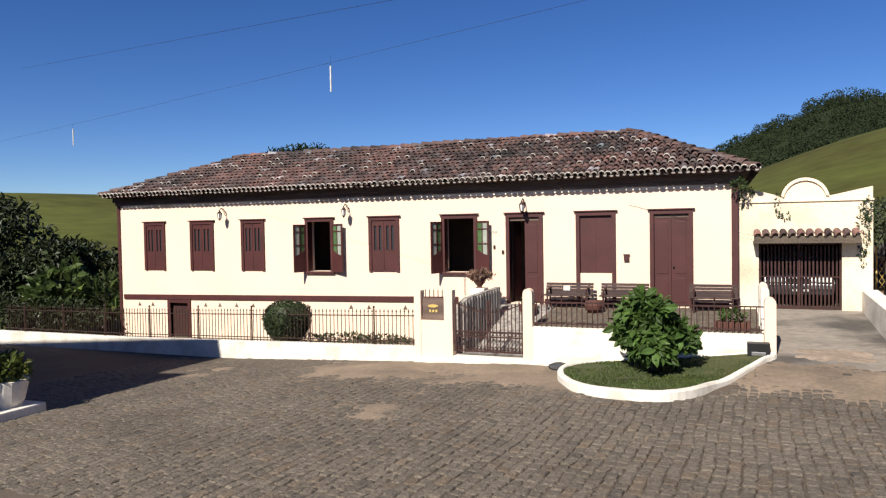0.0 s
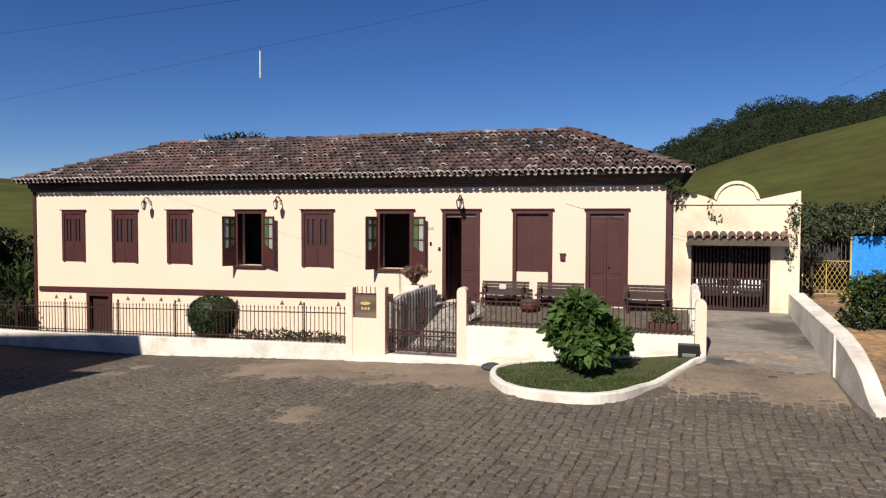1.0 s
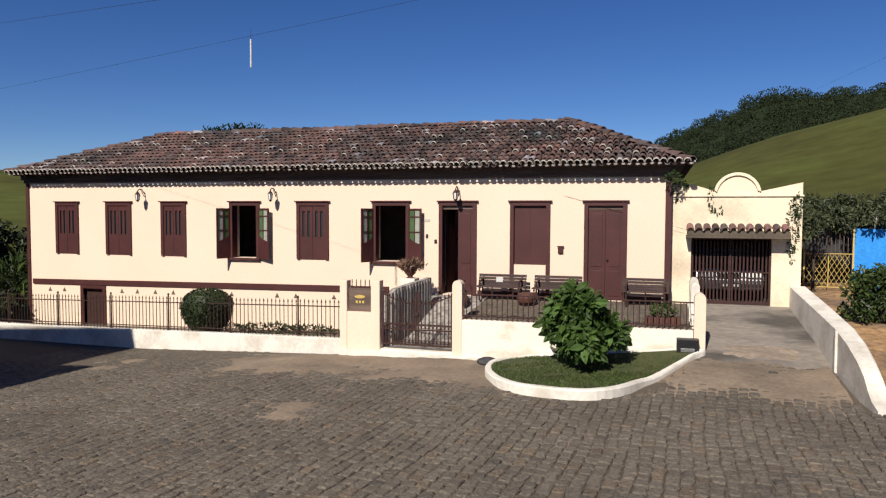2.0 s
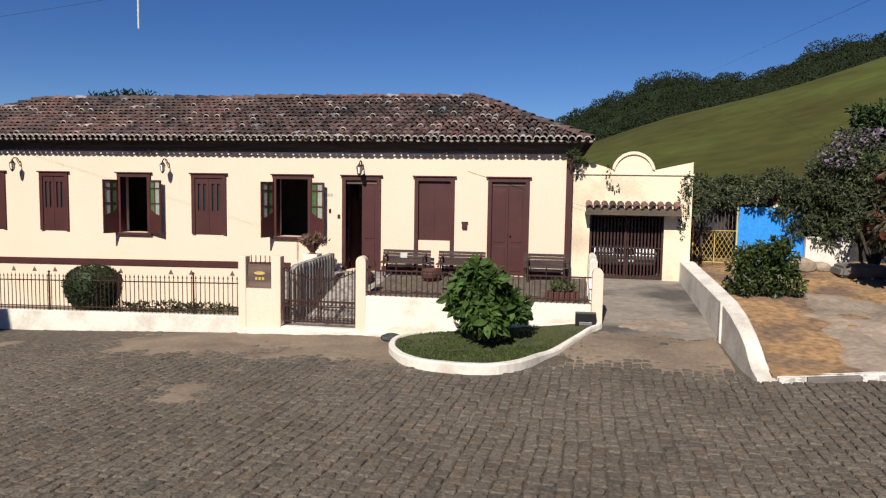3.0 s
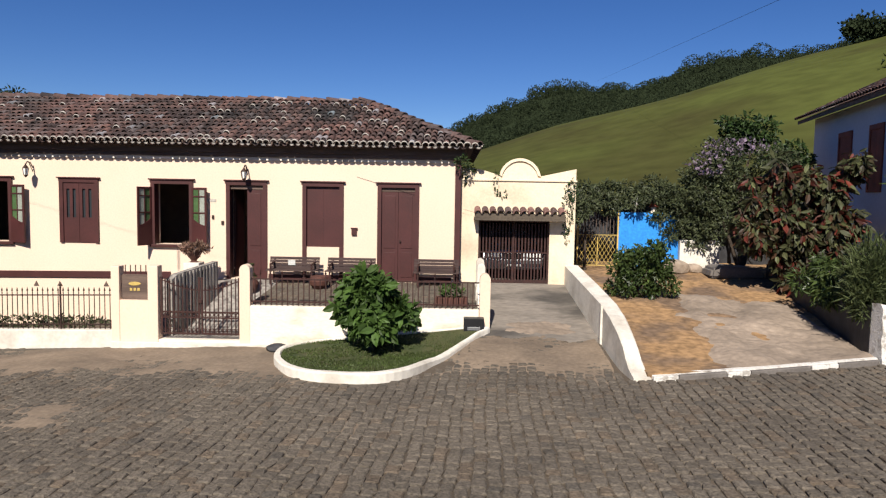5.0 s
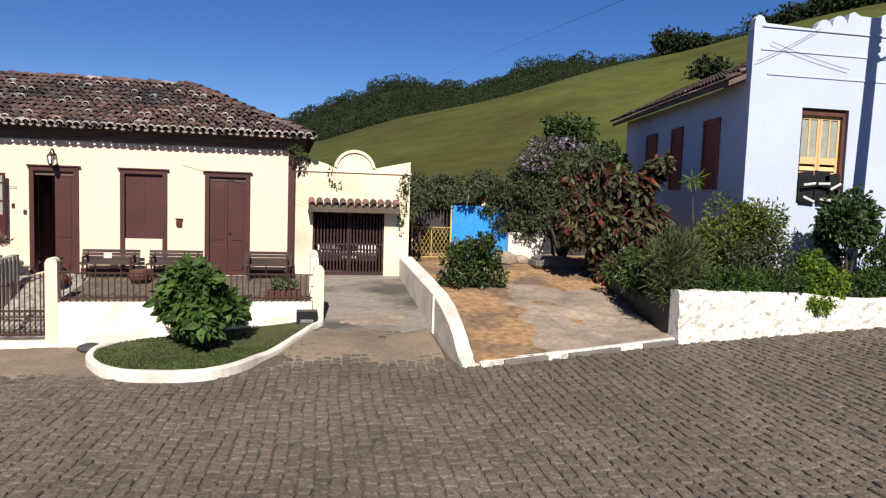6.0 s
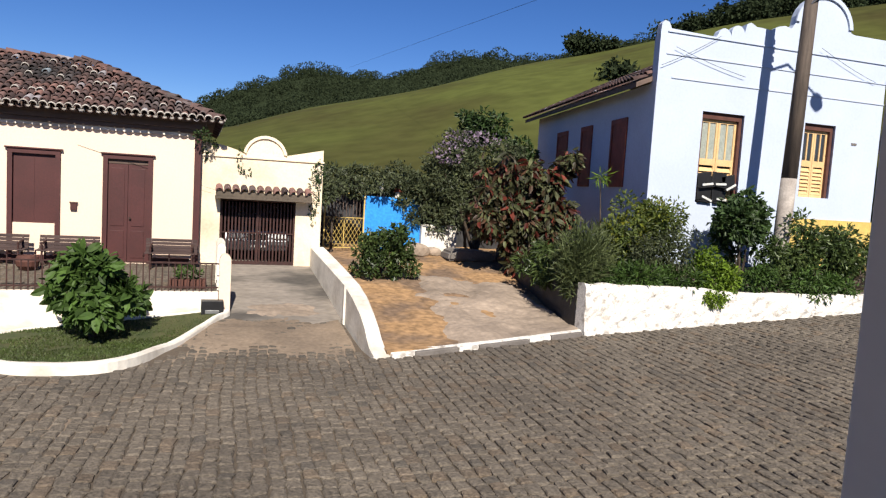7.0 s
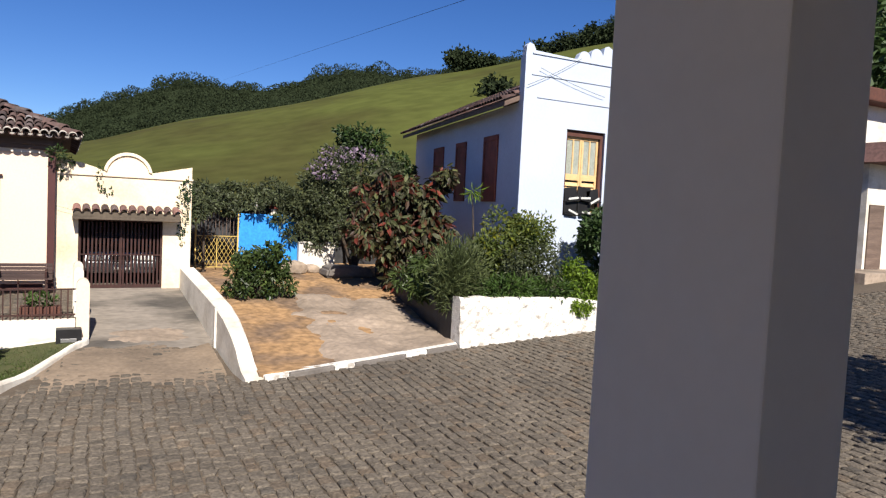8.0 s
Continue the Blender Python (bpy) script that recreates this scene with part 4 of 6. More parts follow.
gate = thing("iron_gate", (-7.43, 16.95, 0.53), "brown wrought-iron double gate, closed", "gate")
for s in (-1, 1):
    x0, x1 = (-8.28, -7.44) if s < 0 else (-7.42, -6.59)
    bm = pierced(x0, x1, 0.57, 1.80, 16.935, 16.965, [(x0 + 0.04, x1 - 0.04, 0.61, 0.92), (x0 + 0.04, x1 - 0.04, 0.95, 1.04), (x0 + 0.04, x1 - 0.04, 1.07, 1.90)])
    leaf = part("gate_leaf", bm, "ironbrown", gate)
    for i in range(1, 9):
        u = i / 9
        x = x0 + (x1 - x0) * u
        c = u if s < 0 else 1 - u
        h = 1.18 - 0.22 * math.sin(c * math.pi * 0.5)
        b2 = picket_mesh(h, True)
        b2.transform(Matrix.Translation((x, 16.95, 0.56)))
        part("gate_bar", b2, "ironbrown", leaf)
    bm = bmesh.new()
    pts = [(x0 + (x1 - x0) * u, 16.95, 1.86 - 0.22 * math.sin((u if s < 0 else 1 - u) * math.pi * 0.5) - 0.12) for u in [k / 8 for k in range(9)]]
    for p, q in zip(pts, pts[1:]):
        limb(bm, p, q, 0.014, 0.014, 5)
    part("top_rail", bm, "ironbrown", leaf)
    for zc in (0.665, 1.0):   # bands of small rings between the bars
        bm = bmesh.new()
        for i in range(9):
            xc = x0 + (x1 - x0) * (i + 0.5) / 9
            ring = [(xc + 0.036 * math.cos(k * math.pi / 4), 16.95, zc + 0.036 * math.sin(k * math.pi / 4)) for k in range(8)]
            for k in range(8):
                limb(bm, ring[k], ring[(k + 1) % 8], 0.007, 0.007, 4, False)
        part("ring_band", bm, "ironbrown", leaf)
solid("gate_number", boxes((-7.47, -7.39, 16.90, 16.925, 1.25, 1.33), bevel=0.005), "ironbrown", (-7.43, 16.91, 1.25), "small brown lock plate on the iron gate", "lock")

# path wall and urn
structure("wall_path", prism([(0, 0.3), (1.75, 0.7), (1.75, 1.95), (0.2, 1.80), (0, 1.7)], -0.07, 0.07), "streaked", "grey rendered wall along the path")
w = bpy.data.objects["wall_path"]
w.matrix_world = pose(-8.22, 17.25, 0, 0, 0, 76)
for i in range(13):
    x = 0.10 + i * 0.128
    top = float(np.interp(x, [0, 0.2, 1.75], [1.7, 1.80, 1.95])) - 0.015
    foot = 0.3 + 0.4 * x / 1.75
    rib = new("rib", mesh_of("rib", boxes((x, x + 0.062, -0.092, -0.067, foot, top), bevel=0.008), "streaked"))
    rib.parent = w
solid("pedestal", boxes((-8.50, -8.12, 18.75, 19.13, 0.6, 1.92), bevel=0.02), "white", (-8.31, 18.95, 0.6), "white plaster pedestal beside the path", "pedestal")
bm = bmesh.new()
lathe(bm, -8.31, 18.95, [(0.10, 1.922), (0.06, 1.96), (0.13, 2.04), (0.20, 2.16), (0.22, 2.19)], 14)
urn = thing("flower_urn", (-8.31, 18.95, 1.922), "terracotta urn of dry reddish flowers on a white pedestal", "urn")
part("bowl", bm, "terracotta", urn)
part("flower_tuft", leaves([(-8.31, 18.95, 2.25, 0.32, 0.24, 0.12)], 420, 0.10, 5, up=0.6), "dryleaf", urn)

# ---------------------------------------------------------------- benches and pots on the terrace


def bench(x, y, z, width, label):
    ob = thing("bench", (x, y, z), label, "bench", "benches on the terrace")
    w = width / 2
    for i in range(4):
        part("seat_slat", boxes((x - w, x + w, y - 0.38 + i * 0.10, y - 0.30 + i * 0.10, z + 0.34, z + 0.365), bevel=0.006), "benchwood", ob)
    for i in range(4):
        yy, zz = y + 0.03 + i * 0.025, z + 0.36 + i * 0.074
        part("back_slat", boxes((x - w, x + w, yy, yy + 0.025, zz, zz + 0.068), bevel=0.006), "benchwood", ob)
    for s in (-1, 1):
        xx = x + s * (w - 0.12)
        bm = bmesh.new()
        for p, q in (((xx, y - 0.36, z), (xx, y - 0.34, z + 0.34)), ((xx, y - 0.02, z), (xx, y, z + 0.36)), ((xx, y, z + 0.36), (xx, y + 0.13, z + 0.64)), ((xx, y - 0.36, z + 0.33), (xx, y, z + 0.33)), ((xx, y - 0.34, z + 0.34), (xx, y - 0.34, z + 0.50)), ((xx, y - 0.36, z + 0.50), (xx, y + 0.06, z + 0.52))):
            limb(bm, p, q, 0.022, 0.022, 6)
        part("leg_frame", bm, "ironbrown", ob)
    return ob


bench(-6.05, 19.62, 1.37, 1.25, "brown slatted garden bench against the cream wall")
bench(-4.62, 19.62, 1.37, 1.20, "brown slatted garden bench between the doors")
bench(-2.50, 19.62, 1.37, 1.12, "brown slatted garden bench by the corner post")
solid("folded_cloth", boxes((-6.20, -6.02, 19.625, 19.64, 1.82, 1.95), bevel=0.004), "curtain", (-6.1, 19.63, 1.82), "pale folded cloth hung over the bench back", "cloth")
for x, y in ((-5.30, 18.95), (-7.0, 19.0)):
    z = 1.33 if x > -6 else 1.22
    pot = thing("flower_pot", (x, y, z), "round terracotta pot standing on the terrace" if x > -6 else "terracotta pot with a small green plant on the terrace", "pot", "pots on the terrace")
    bm = bmesh.new()
    lathe(bm, x, y, [(0.11, z), (0.21, z + 0.10), (0.235, z + 0.20), (0.20, z + 0.29), (0.17, z + 0.31), (0.15, z + 0.30)], 18)
    part("pot", bm, "terracotta", pot)
    if x < -6:
        part("plant", leaves([(x, y, z + 0.45, 0.12, 0.12, 0.20)], 90, 0.11, 7, up=0.6), "leafdark", pot)
box_planter = thing("planter_box", (-2.0, 17.4, 1.24), "low brick planter with a small plant", "planter")
part("box", boxes((-2.45, -1.75, 17.25, 17.55, 1.24, 1.42), bevel=0.01), "terracotta", box_planter)
part("plant", leaves([(-2.1, 17.4, 1.52, 0.25, 0.12, 0.12)], 160, 0.10, 8, up=0.5), "leaf", box_planter)
# ---------------------------------------------------------------- island with lawn, bush, box
OUT = []
ctrl = [(-5.46, 15.35), (-5.12, 14.55), (-4.72, 14.12), (-4.2, 13.86), (-3.45, 13.78), (-2.92, 14.08), (-2.40, 14.88), (-1.90, 15.75), (-1.50, 16.45), (-1.34, 16.78), (-2.4, 16.80), (-3.8, 16.80), (-5.0, 16.75), (-5.5, 16.2)]
for i in range(len(ctrl)):
    p0, p1, p2, p3 = [Vector(ctrl[(i + k - 1) % len(ctrl)]) for k in range(4)]
    for s in range(4):
        t = s / 4
        OUT.append(0.5 * ((2 * p1) + (p2 - p0) * t + (2 * p0 - 5 * p1 + 4 * p2 - p3) * t * t + (3 * p1 - p0 - 3 * p2 + p3) * t ** 3))


def lawn_z(x, y):
    return float(street(x, y)) + 0.13 + 0.30 * max(0.0, (y - 15.2) / 1.6) * max(0.0, min(1.0, (x + 5.2) / 3.6))


bm = bmesh.new()
cx, cy = -3.4, 15.35
rows = []
for p in OUT:
    c = Vector((cx, cy))
    o = (p - c).normalized()
    pts = []
    for off, dz in ((0.0, -0.5), (0.0, 0.02), (-0.02, 0.05), (-0.12, 0.05), (-0.14, 0.02), (-0.14, -0.3)):
        q = p + o * off
        pts.append(bm.verts.new((q.x, q.y, lawn_z(p.x, p.y) + dz + 0.01 * noise.noise((q.x * 3, q.y * 3, 0)))))
    rows.append(pts)
for i in range(len(rows)):
    a, b = rows[i], rows[(i + 1) % len(rows)]
    for k in range(5):
        bm.faces.new((a[k], b[k], b[k + 1], a[k + 1]))
bmesh.ops.recalc_face_normals(bm, faces=bm.faces)
structure("kerb_island", bm, "white", "whitewashed kerb round the lawn", smooth=False)
bm = bmesh.new()
rr = []
for f in (0.25, 0.5, 0.75, 1.0):
    rr.append([bm.verts.new((cx + (p.x - cx) * f * 0.955, cy + (p.y - cy) * f * 0.955, lawn_z(cx + (p.x - cx) * f, cy + (p.y - cy) * f) + 0.02)) for p in OUT])
for a, b in zip(rr, rr[1:]):
    for i in range(len(a)):
        bm.faces.new((a[i], a[(i + 1) % len(a)], b[(i + 1) % len(a)], b[i]))
bm.faces.new(rr[0])
bmesh.ops.recalc_face_normals(bm, faces=bm.faces)
structure("lawn", bm, "lawn", "small green lawn inside the kerb", smooth=True)
# blades of grass
r = np.random.RandomState(3)
vs, fs = [], []
ang = np.array([math.atan2(p.y - cy, p.x - cx) for p in OUT])
rad = np.array([(p - Vector((cx, cy))).length for p in OUT])
order = np.argsort(ang)
while len(fs) < 14000:
    a, q = r.uniform(-math.pi, math.pi), math.sqrt(r.rand())
    R = np.interp(a, ang[order], rad[order], period=2 * math.pi) * 0.94
    x, y = cx + q * R * math.cos(a), cy + q * R * math.sin(a)
    if noise.noise((x * 1.7, y * 1.7, 2)) > 0.30:
        continue
    z, t, h = lawn_z(x, y) + 0.015, r.uniform(0, 6.28), r.uniform(0.018, 0.042)
    w = 0.012
    o = len(vs)
    vs += [(x - w * math.cos(t), y - w * math.sin(t), z), (x + w * math.cos(t), y + w * math.sin(t), z), (x + r.uniform(-0.03, 0.03), y + r.uniform(-0.03, 0.03), z + h)]
    fs.append((o, o + 1, o + 2))
tagged(new("grass", mesh_of("grass", (vs, [], fs), "blade")), "short green grass blades on the lawn", "grass", "", "stuff")
bz = lawn_z(-3.65, 15.7)
plant("broadleaf_bush", (-3.65, 15.7, bz), [(-3.65, 15.7, bz + 0.95, 0.60, 0.55, 0.52), (-3.95, 15.6, bz + 0.78, 0.44, 0.40, 0.36), (-3.30, 15.65, bz + 0.82, 0.46, 0.42, 0.38), (-3.66, 15.6, bz + 1.26, 0.32, 0.32, 0.30), (-3.6, 15.45, bz + 0.62, 0.34, 0.30, 0.26)], 3000, 0.23, "leaf", 11, "dense green broadleaf bush growing on the lawn", stems=8, stem_r=0.025, aspect=0.46, droop=0.9, shell=0.5, broad=True, clumps=7)
bm = bmesh.new()
bmesh.ops.create_icosphere(bm, subdivisions=2, radius=0.2)
for v in bm.verts:
    v.co = Vector((v.co.x * 1.3, v.co.y, v.co.z * 0.6)) * (1 + 0.3 * noise.noise(v.co * 6))
bm.transform(Matrix.Translation((-5.62, 16.35, float(street(-5.6, 16.3)) + 0.08)))
solid("rock", bm, "tarshade", (-5.62, 16.35, float(street(-5.6, 16.3))), "dark rough rock at the tip of the lawn kerb", "rock")
mb = thing("meter_box", (-1.62, 16.72, 0.74), "small dark metal box with a pale badge beside the pillar", "box")
part("box", boxes((-1.84, -1.42, 16.58, 16.80, 0.70, 1.10), bevel=0.012), "black", mb)
part("badge", boxes((-1.76, -1.50, 16.572, 16.58, 0.85, 0.92), bevel=0.003), "steel", mb, "pale oval badge")

# ---------------------------------------------------------------- driveway wall, kerb, yard
bm = bmesh.new()
rows = []
for y, xi, xo, zt in ((20.17, 0.77, 1.12, 1.90), (18, 0.87, 1.22, 1.66), (16.4, 0.92, 1.25, 1.50), (15.6, 0.935, 1.24, 1.36), (14.95, 0.945, 1.22, 1.18), (14.6, 0.965, 1.23, 1.00), (14.4, 0.975, 1.25, 0.82), (14.2, 0.98, 1.27, 0.70), (13.92, 1.00, 1.30, 0.62)):
    rows.append([bm.verts.new(c) for c in ((xi, y, 0.2), (xi, y, zt - 0.02), (xi + 0.03, y, zt), (xo - 0.03, y, zt), (xo, y, zt - 0.02), (xo, y, 0.2))])
for a, b in zip(rows, rows[1:]):
    for k in range(5):
        bm.faces.new((a[k], b[k], b[k + 1], a[k + 1]))
bm.faces.new(rows[0])
bm.faces.new(rows[-1][::-1])
bmesh.ops.recalc_face_normals(bm, faces=bm.faces)
structure("wall_driveway", bm, "white", "whitewashed wall that curves down beside the driveway")
structure("pilaster", boxes((0.885, 0.93, 16.18, 16.27, 0.5, 1.47)), "white", "white pilaster on the driveway wall")
rng = random.Random(8)
bm = bmesh.new()
rows = []
for i in range(30):
    x = 1.31 + 4.29 * i / 29
    y, z = kerb_y(x) + 0.07, float(street(x, 14.3)) + 0.105 + 0.012 * noise.noise((x * 4, 0, 2))
    rows.append([bm.verts.new(c) for c in ((x, y, z - 0.5), (x, y + 0.02, z), (x, y + 0.11, z + 0.006), (x, y + 0.14, z - 0.5))])
for a, b in zip(rows, rows[1:]):
    for k in range(3):
        bm.faces.new((a[k], b[k], b[k + 1], a[k + 1]))
bmesh.ops.recalc_face_normals(bm, faces=bm.faces)
kerb = structure("kerb", bm, "chipped", "worn kerb of grey lengths with chipped white paint")
x = 1.31
i = 0
while x < 5.5:
    L = rng.uniform(0.42, 0.60) if i % 2 == 0 else rng.uniform(0.85, 1.15)
    x1 = min(x + L, 5.58)
    z = float(street((x + x1) / 2, 14.2))
    bm = boxes((x + 0.008, x1 - 0.008, 0, 0.10, z - 0.2, z + 0.088 + rng.uniform(-0.012, 0.010)), bevel=0.018)
    tilt = float(street(x1, 14.2) - street(x, 14.2)) / (x1 - x)
    for v in bm.verts:
        v.co.y += kerb_y(v.co.x) + 0.008 * noise.noise(v.co * 7)
        v.co.z += tilt * (v.co.x - (x + x1) / 2) + 0.008 * noise.noise(v.co * 5)
    part("kerb_stone", bm, "chipped" if i % 2 == 0 else "grey", kerb)
    x = x1
    i += 1

# yellow gate, blue wall, white wall, old tarpaulin, pale stones
yg = thing("yellow_gate", (2.05, 22.5, 1.62), "yellow iron gate with lattice lower panels, closed", "gate")
part("gate_frame", pierced(1.46, 2.65, 1.6, 3.28, 22.475, 22.525, [(1.50, 2.61, 2.575, 3.25), (1.50, 2.045, 1.70, 2.555), (2.065, 2.61, 1.70, 2.555), (1.50, 2.61, 1.5, 1.68)]), "yellow", yg)
for i in range(10):
    x = 1.60 + i * 0.10
    part("bar", boxes((x, x + 0.016, 22.492, 22.508, 2.6, 3.22)), "darkwood", yg)
for x0, x1 in ((1.55, 2.03), (2.08, 2.56)):
    bm = bmesh.new()
    for k in range(-4, 5):
        for s in (-1, 1):
            pts = []
            for t in (0.0, 1.0):
                pts.append((x0 + (x1 - x0) * (k / 4 + t * s * 1.0 + (0 if s > 0 else 1)), 1.73 + 0.82 * t))
            (ax, az_), (bx, bz_) = pts
            # clip to the panel
            ts = sorted([(x0 - ax) / (bx - ax), (x1 - ax) / (bx - ax)])
            t0, t1 = max(0, ts[0]), min(1, ts[1])
            if t1 - t0 > 0.05:
                limb(bm, (ax + (bx - ax) * t0, 22.5, az_ + (bz_ - az_) * t0), (ax + (bx - ax) * t1, 22.5, az_ + (bz_ - az_) * t1), 0.006, 0.006, 4)
    part("lattice", bm, "yellow", yg)
structure("wall_blue", boxes((2.68, 4.45, 22.75, 22.95, 1.4, 3.22), bevel=0.01), "vividblue", "bright blue painted wall behind the yard")
structure("wall_white", boxes((4.46, 5.6, 22.6, 22.8, 1.4, 2.45), bevel=0.02), "white", "low white wall behind the yard")
# back wall coloured black in place of the dark behind the gate
structure("wall_yard_back", boxes((0.95, 9.2, 24.0, 24.2, 1.2, 3.6)), "tarshade", "back wall of the yard coloured black to stand for shade")
for x, y, s in ((3.7, 22.0, 0.26), (4.2, 22.1, 0.33), (4.75, 22.2, 0.22)):
    bm = bmesh.new()
    bmesh.ops.create_icosphere(bm, subdivisions=2, radius=s)
    for v in bm.verts:
        v.co = Vector((v.co.x * 1.2, v.co.y * 0.8, v.co.z * 0.7)) * (1 + 0.25 * noise.noise(v.co * 4 + Vector((x, y, 0))))
    bm.transform(Matrix.Translation((x, y, yard(y) + s * 0.35)))
    solid("stone", bm, "palecrete", (x, y, yard(y)), "pale rough stone lying on the yard earth", "stone", "stones in the yard")
bm = bmesh.new()
out = [(0, 0), (1.5, 0), (1.45, 0.22), (1.2, 0.30), (0.3, 0.34), (0.05, 0.26)]
bm = prism([(4.9 + a, yard(21.6) - 0.02 + b) for a, b in out], 21.3, 22.1)
bmesh.ops.bevel(bm, geom=bm.edges[:], offset=0.06, segments=2, affect="EDGES")
solid("old_trough", bm, "grey", (5.6, 21.7, yard(21.6)), "low grey covered trough standing on the yard earth", "trough")
wl = thing("yard_lamp", (3.25, 22.80, 3.22), "small lamp with a round glass globe on the blue wall", "lamp")
bm = bmesh.new()
bmesh.ops.create_uvsphere(bm, u_segments=14, v_segments=10, radius=0.13)
bm.transform(Matrix.Translation((3.25, 22.85, 3.52)))
part("globe", bm, "milky", wl, smooth=True)
bm = bmesh.new()
limb(bm, (3.25, 22.85, 3.2), (3.25, 22.85, 3.42), 0.03, 0.04, 8)
part("stand", bm, "iron", wl)
od = thing("garden_ornament", (3.72, 22.85, 3.22), "small white garden ornament with a brown cap on the blue wall", "ornament")
bm = bmesh.new()
lathe(bm, 3.72, 22.82, [(0.02, 3.218), (0.13, 3.22), (0.12, 3.27), (0.08, 3.30), (0.09, 3.38), (0.02, 3.39)], 12)
part("base", bm, "white", od)
bm = bmesh.new()
lathe(bm, 3.72, 22.82, [(0.02, 3.385), (0.14, 3.39), (0.09, 3.47), (0.03, 3.58), (0.005, 3.64)], 12)
part("cap", bm, "redwood", od, "brown cap")

# ---------------------------------------------------------------- planter and its plants
bm = bmesh.new()
rows = []
for i in range(221):
    x = 5.62 + (15.5 - 5.62) * i / 220
    y = 14.86 - 0.045 * (x - 5.6)
    zt = float(np.interp(x, [5.6, 8.5, 9.2, 15.5], [1.80, 1.76, 1.67, 1.66])) + 0.035 * noise.noise((x * 3, 5, 0)) + 0.015 * noise.noise((x * 11, 5, 0))
    row = []
    for k in range(17):
        z = 0.45 + (zt - 0.45) * k / 16
        p = (x * 2.4, 3.0, z * 3.4)
        out = 0.05 * noise.noise(p) + 0.026 * noise.noise((p[0] * 3, 1, p[2] * 3)) + 0.012 * noise.noise((p[0] * 8, 2, p[2] * 8)) + 0.05 * (zt - z)
        row.append(bm.verts.new((x, y - 0.03 - out + (0.03 if k == 16 else 0), z)))
    row += [bm.verts.new((x, y + 0.10, zt + 0.012 * noise.noise((x * 6, 9, 0)))), bm.verts.new((x, y + 0.28, zt - 0.02)), bm.verts.new((x, y + 0.30, 0.45))]
    rows.append(row)
for a, b in zip(rows, rows[1:]):
    for k in range(19):
        bm.faces.new((a[k], b[k], b[k + 1], a[k + 1]))
bm.faces.new(rows[0])
bm.faces.new(rows[-1][::-1])
bmesh.ops.recalc_face_normals(bm, faces=bm.faces)
structure("wall_planter", bm, "chipped", "rough whitewashed stone wall of the raised garden")
structure("wall_planter_side", prism([(0, 0.4), (6.5, 0.9), (6.5, 1.9), (0, 1.72)], -0.12, 0.12), "tarshade", "dark mossy side wall of the raised garden")
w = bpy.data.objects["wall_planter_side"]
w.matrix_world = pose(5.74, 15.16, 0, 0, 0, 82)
structure("garden_bed", sheet(5.8, 18, 15.0, 17.2, lambda x, y: 1.64 + 0.25 * max(0, (y - 15.2)) + 0.04 * noise.noise((x, y, 0)), 20, 6), "joint", "raised garden bed of dark soil")
GB = 1.66
plant("spiky_grass_bush", (5.95, 15.5, GB), [(5.95, 15.5, GB + 0.62, 0.62, 0.5, 0.66), (5.7, 15.4, GB + 0.3, 0.4, 0.35, 0.5)], 2600, 0.26, "leafspike", 21, "tufted grey-green grassy shrub spilling over the wall", aspect=0.09, up=0.7, droop=0.0, shell=0.1)
plant("trailing_shrub", (5.95, 17.2, GB + 0.1), [(5.75, 16.0, GB + 0.05, 0.30, 0.5, 0.35), (5.95, 17.0, GB + 0.25, 0.40, 0.6, 0.45), (6.1, 18.0, GB + 0.35, 0.45, 0.6, 0.5), (6.6, 16.6, GB + 0.5, 0.6, 0.6, 0.5)], 3600, 0.17, "leafmid", 30, "dark shrub trailing down the mossy side wall", stems=9, aspect=0.3, droop=0.8, clumps=8)
plant("flowering_shrub", (7.45, 15.75, GB), [(7.45, 15.75, GB + 1.15, 0.9, 0.6, 0.80), (6.95, 15.6, GB + 1.1, 0.5, 0.45, 0.75), (8.0, 15.7, GB + 1.3, 0.6, 0.5, 0.65)], 5000, 0.105, "leafyellow", 22, "yellow-green shrub dotted with yellow flowers", stems=8, aspect=0.5, clumps=16)
plant("twiggy_shrub", (8.1, 15.4, GB), [(8.0, 15.35, GB + 1.0, 0.70, 0.45, 0.85), (7.5, 15.3, GB + 0.7, 0.55, 0.35, 0.6)], 2800, 0.09, "leafgrey", 23, "twiggy grey-green shrub with pale blossom", stems=14, stem_r=0.015, aspect=0.4, clumps=12)
plant("low_green_plant", (7.1, 15.15, GB), [(7.1, 15.12, GB + 0.25, 0.95, 0.28, 0.28), (8.2, 15.05, GB + 0.22, 0.7, 0.26, 0.26)], 1900, 0.17, "leaf", 24, "low mass of green strap leaves along the wall", aspect=0.22, up=0.4)
plant("bright_green_shrub", (8.9, 14.95, GB), [(8.9, 14.85, GB + 0.45, 0.50, 0.35, 0.55), (8.75, 14.70, GB - 0.02, 0.38, 0.2, 0.28), (9.2, 14.9, GB + 0.3, 0.4, 0.3, 0.45)], 3200, 0.085, "leafbright", 25, "bright lime-green shrub hanging over the wall", aspect=0.55, clumps=9)
plant("dark_shrub", (10.2, 15.6, GB), [(10.2, 15.6, GB + 1.25, 0.75, 0.5, 0.9), (9.85, 15.5, GB + 1.65, 0.55, 0.4, 0.45)], 3800, 0.14, "leafdark", 26, "dark green leafy shrub in the raised garden", stems=7, aspect=0.55, clumps=10)
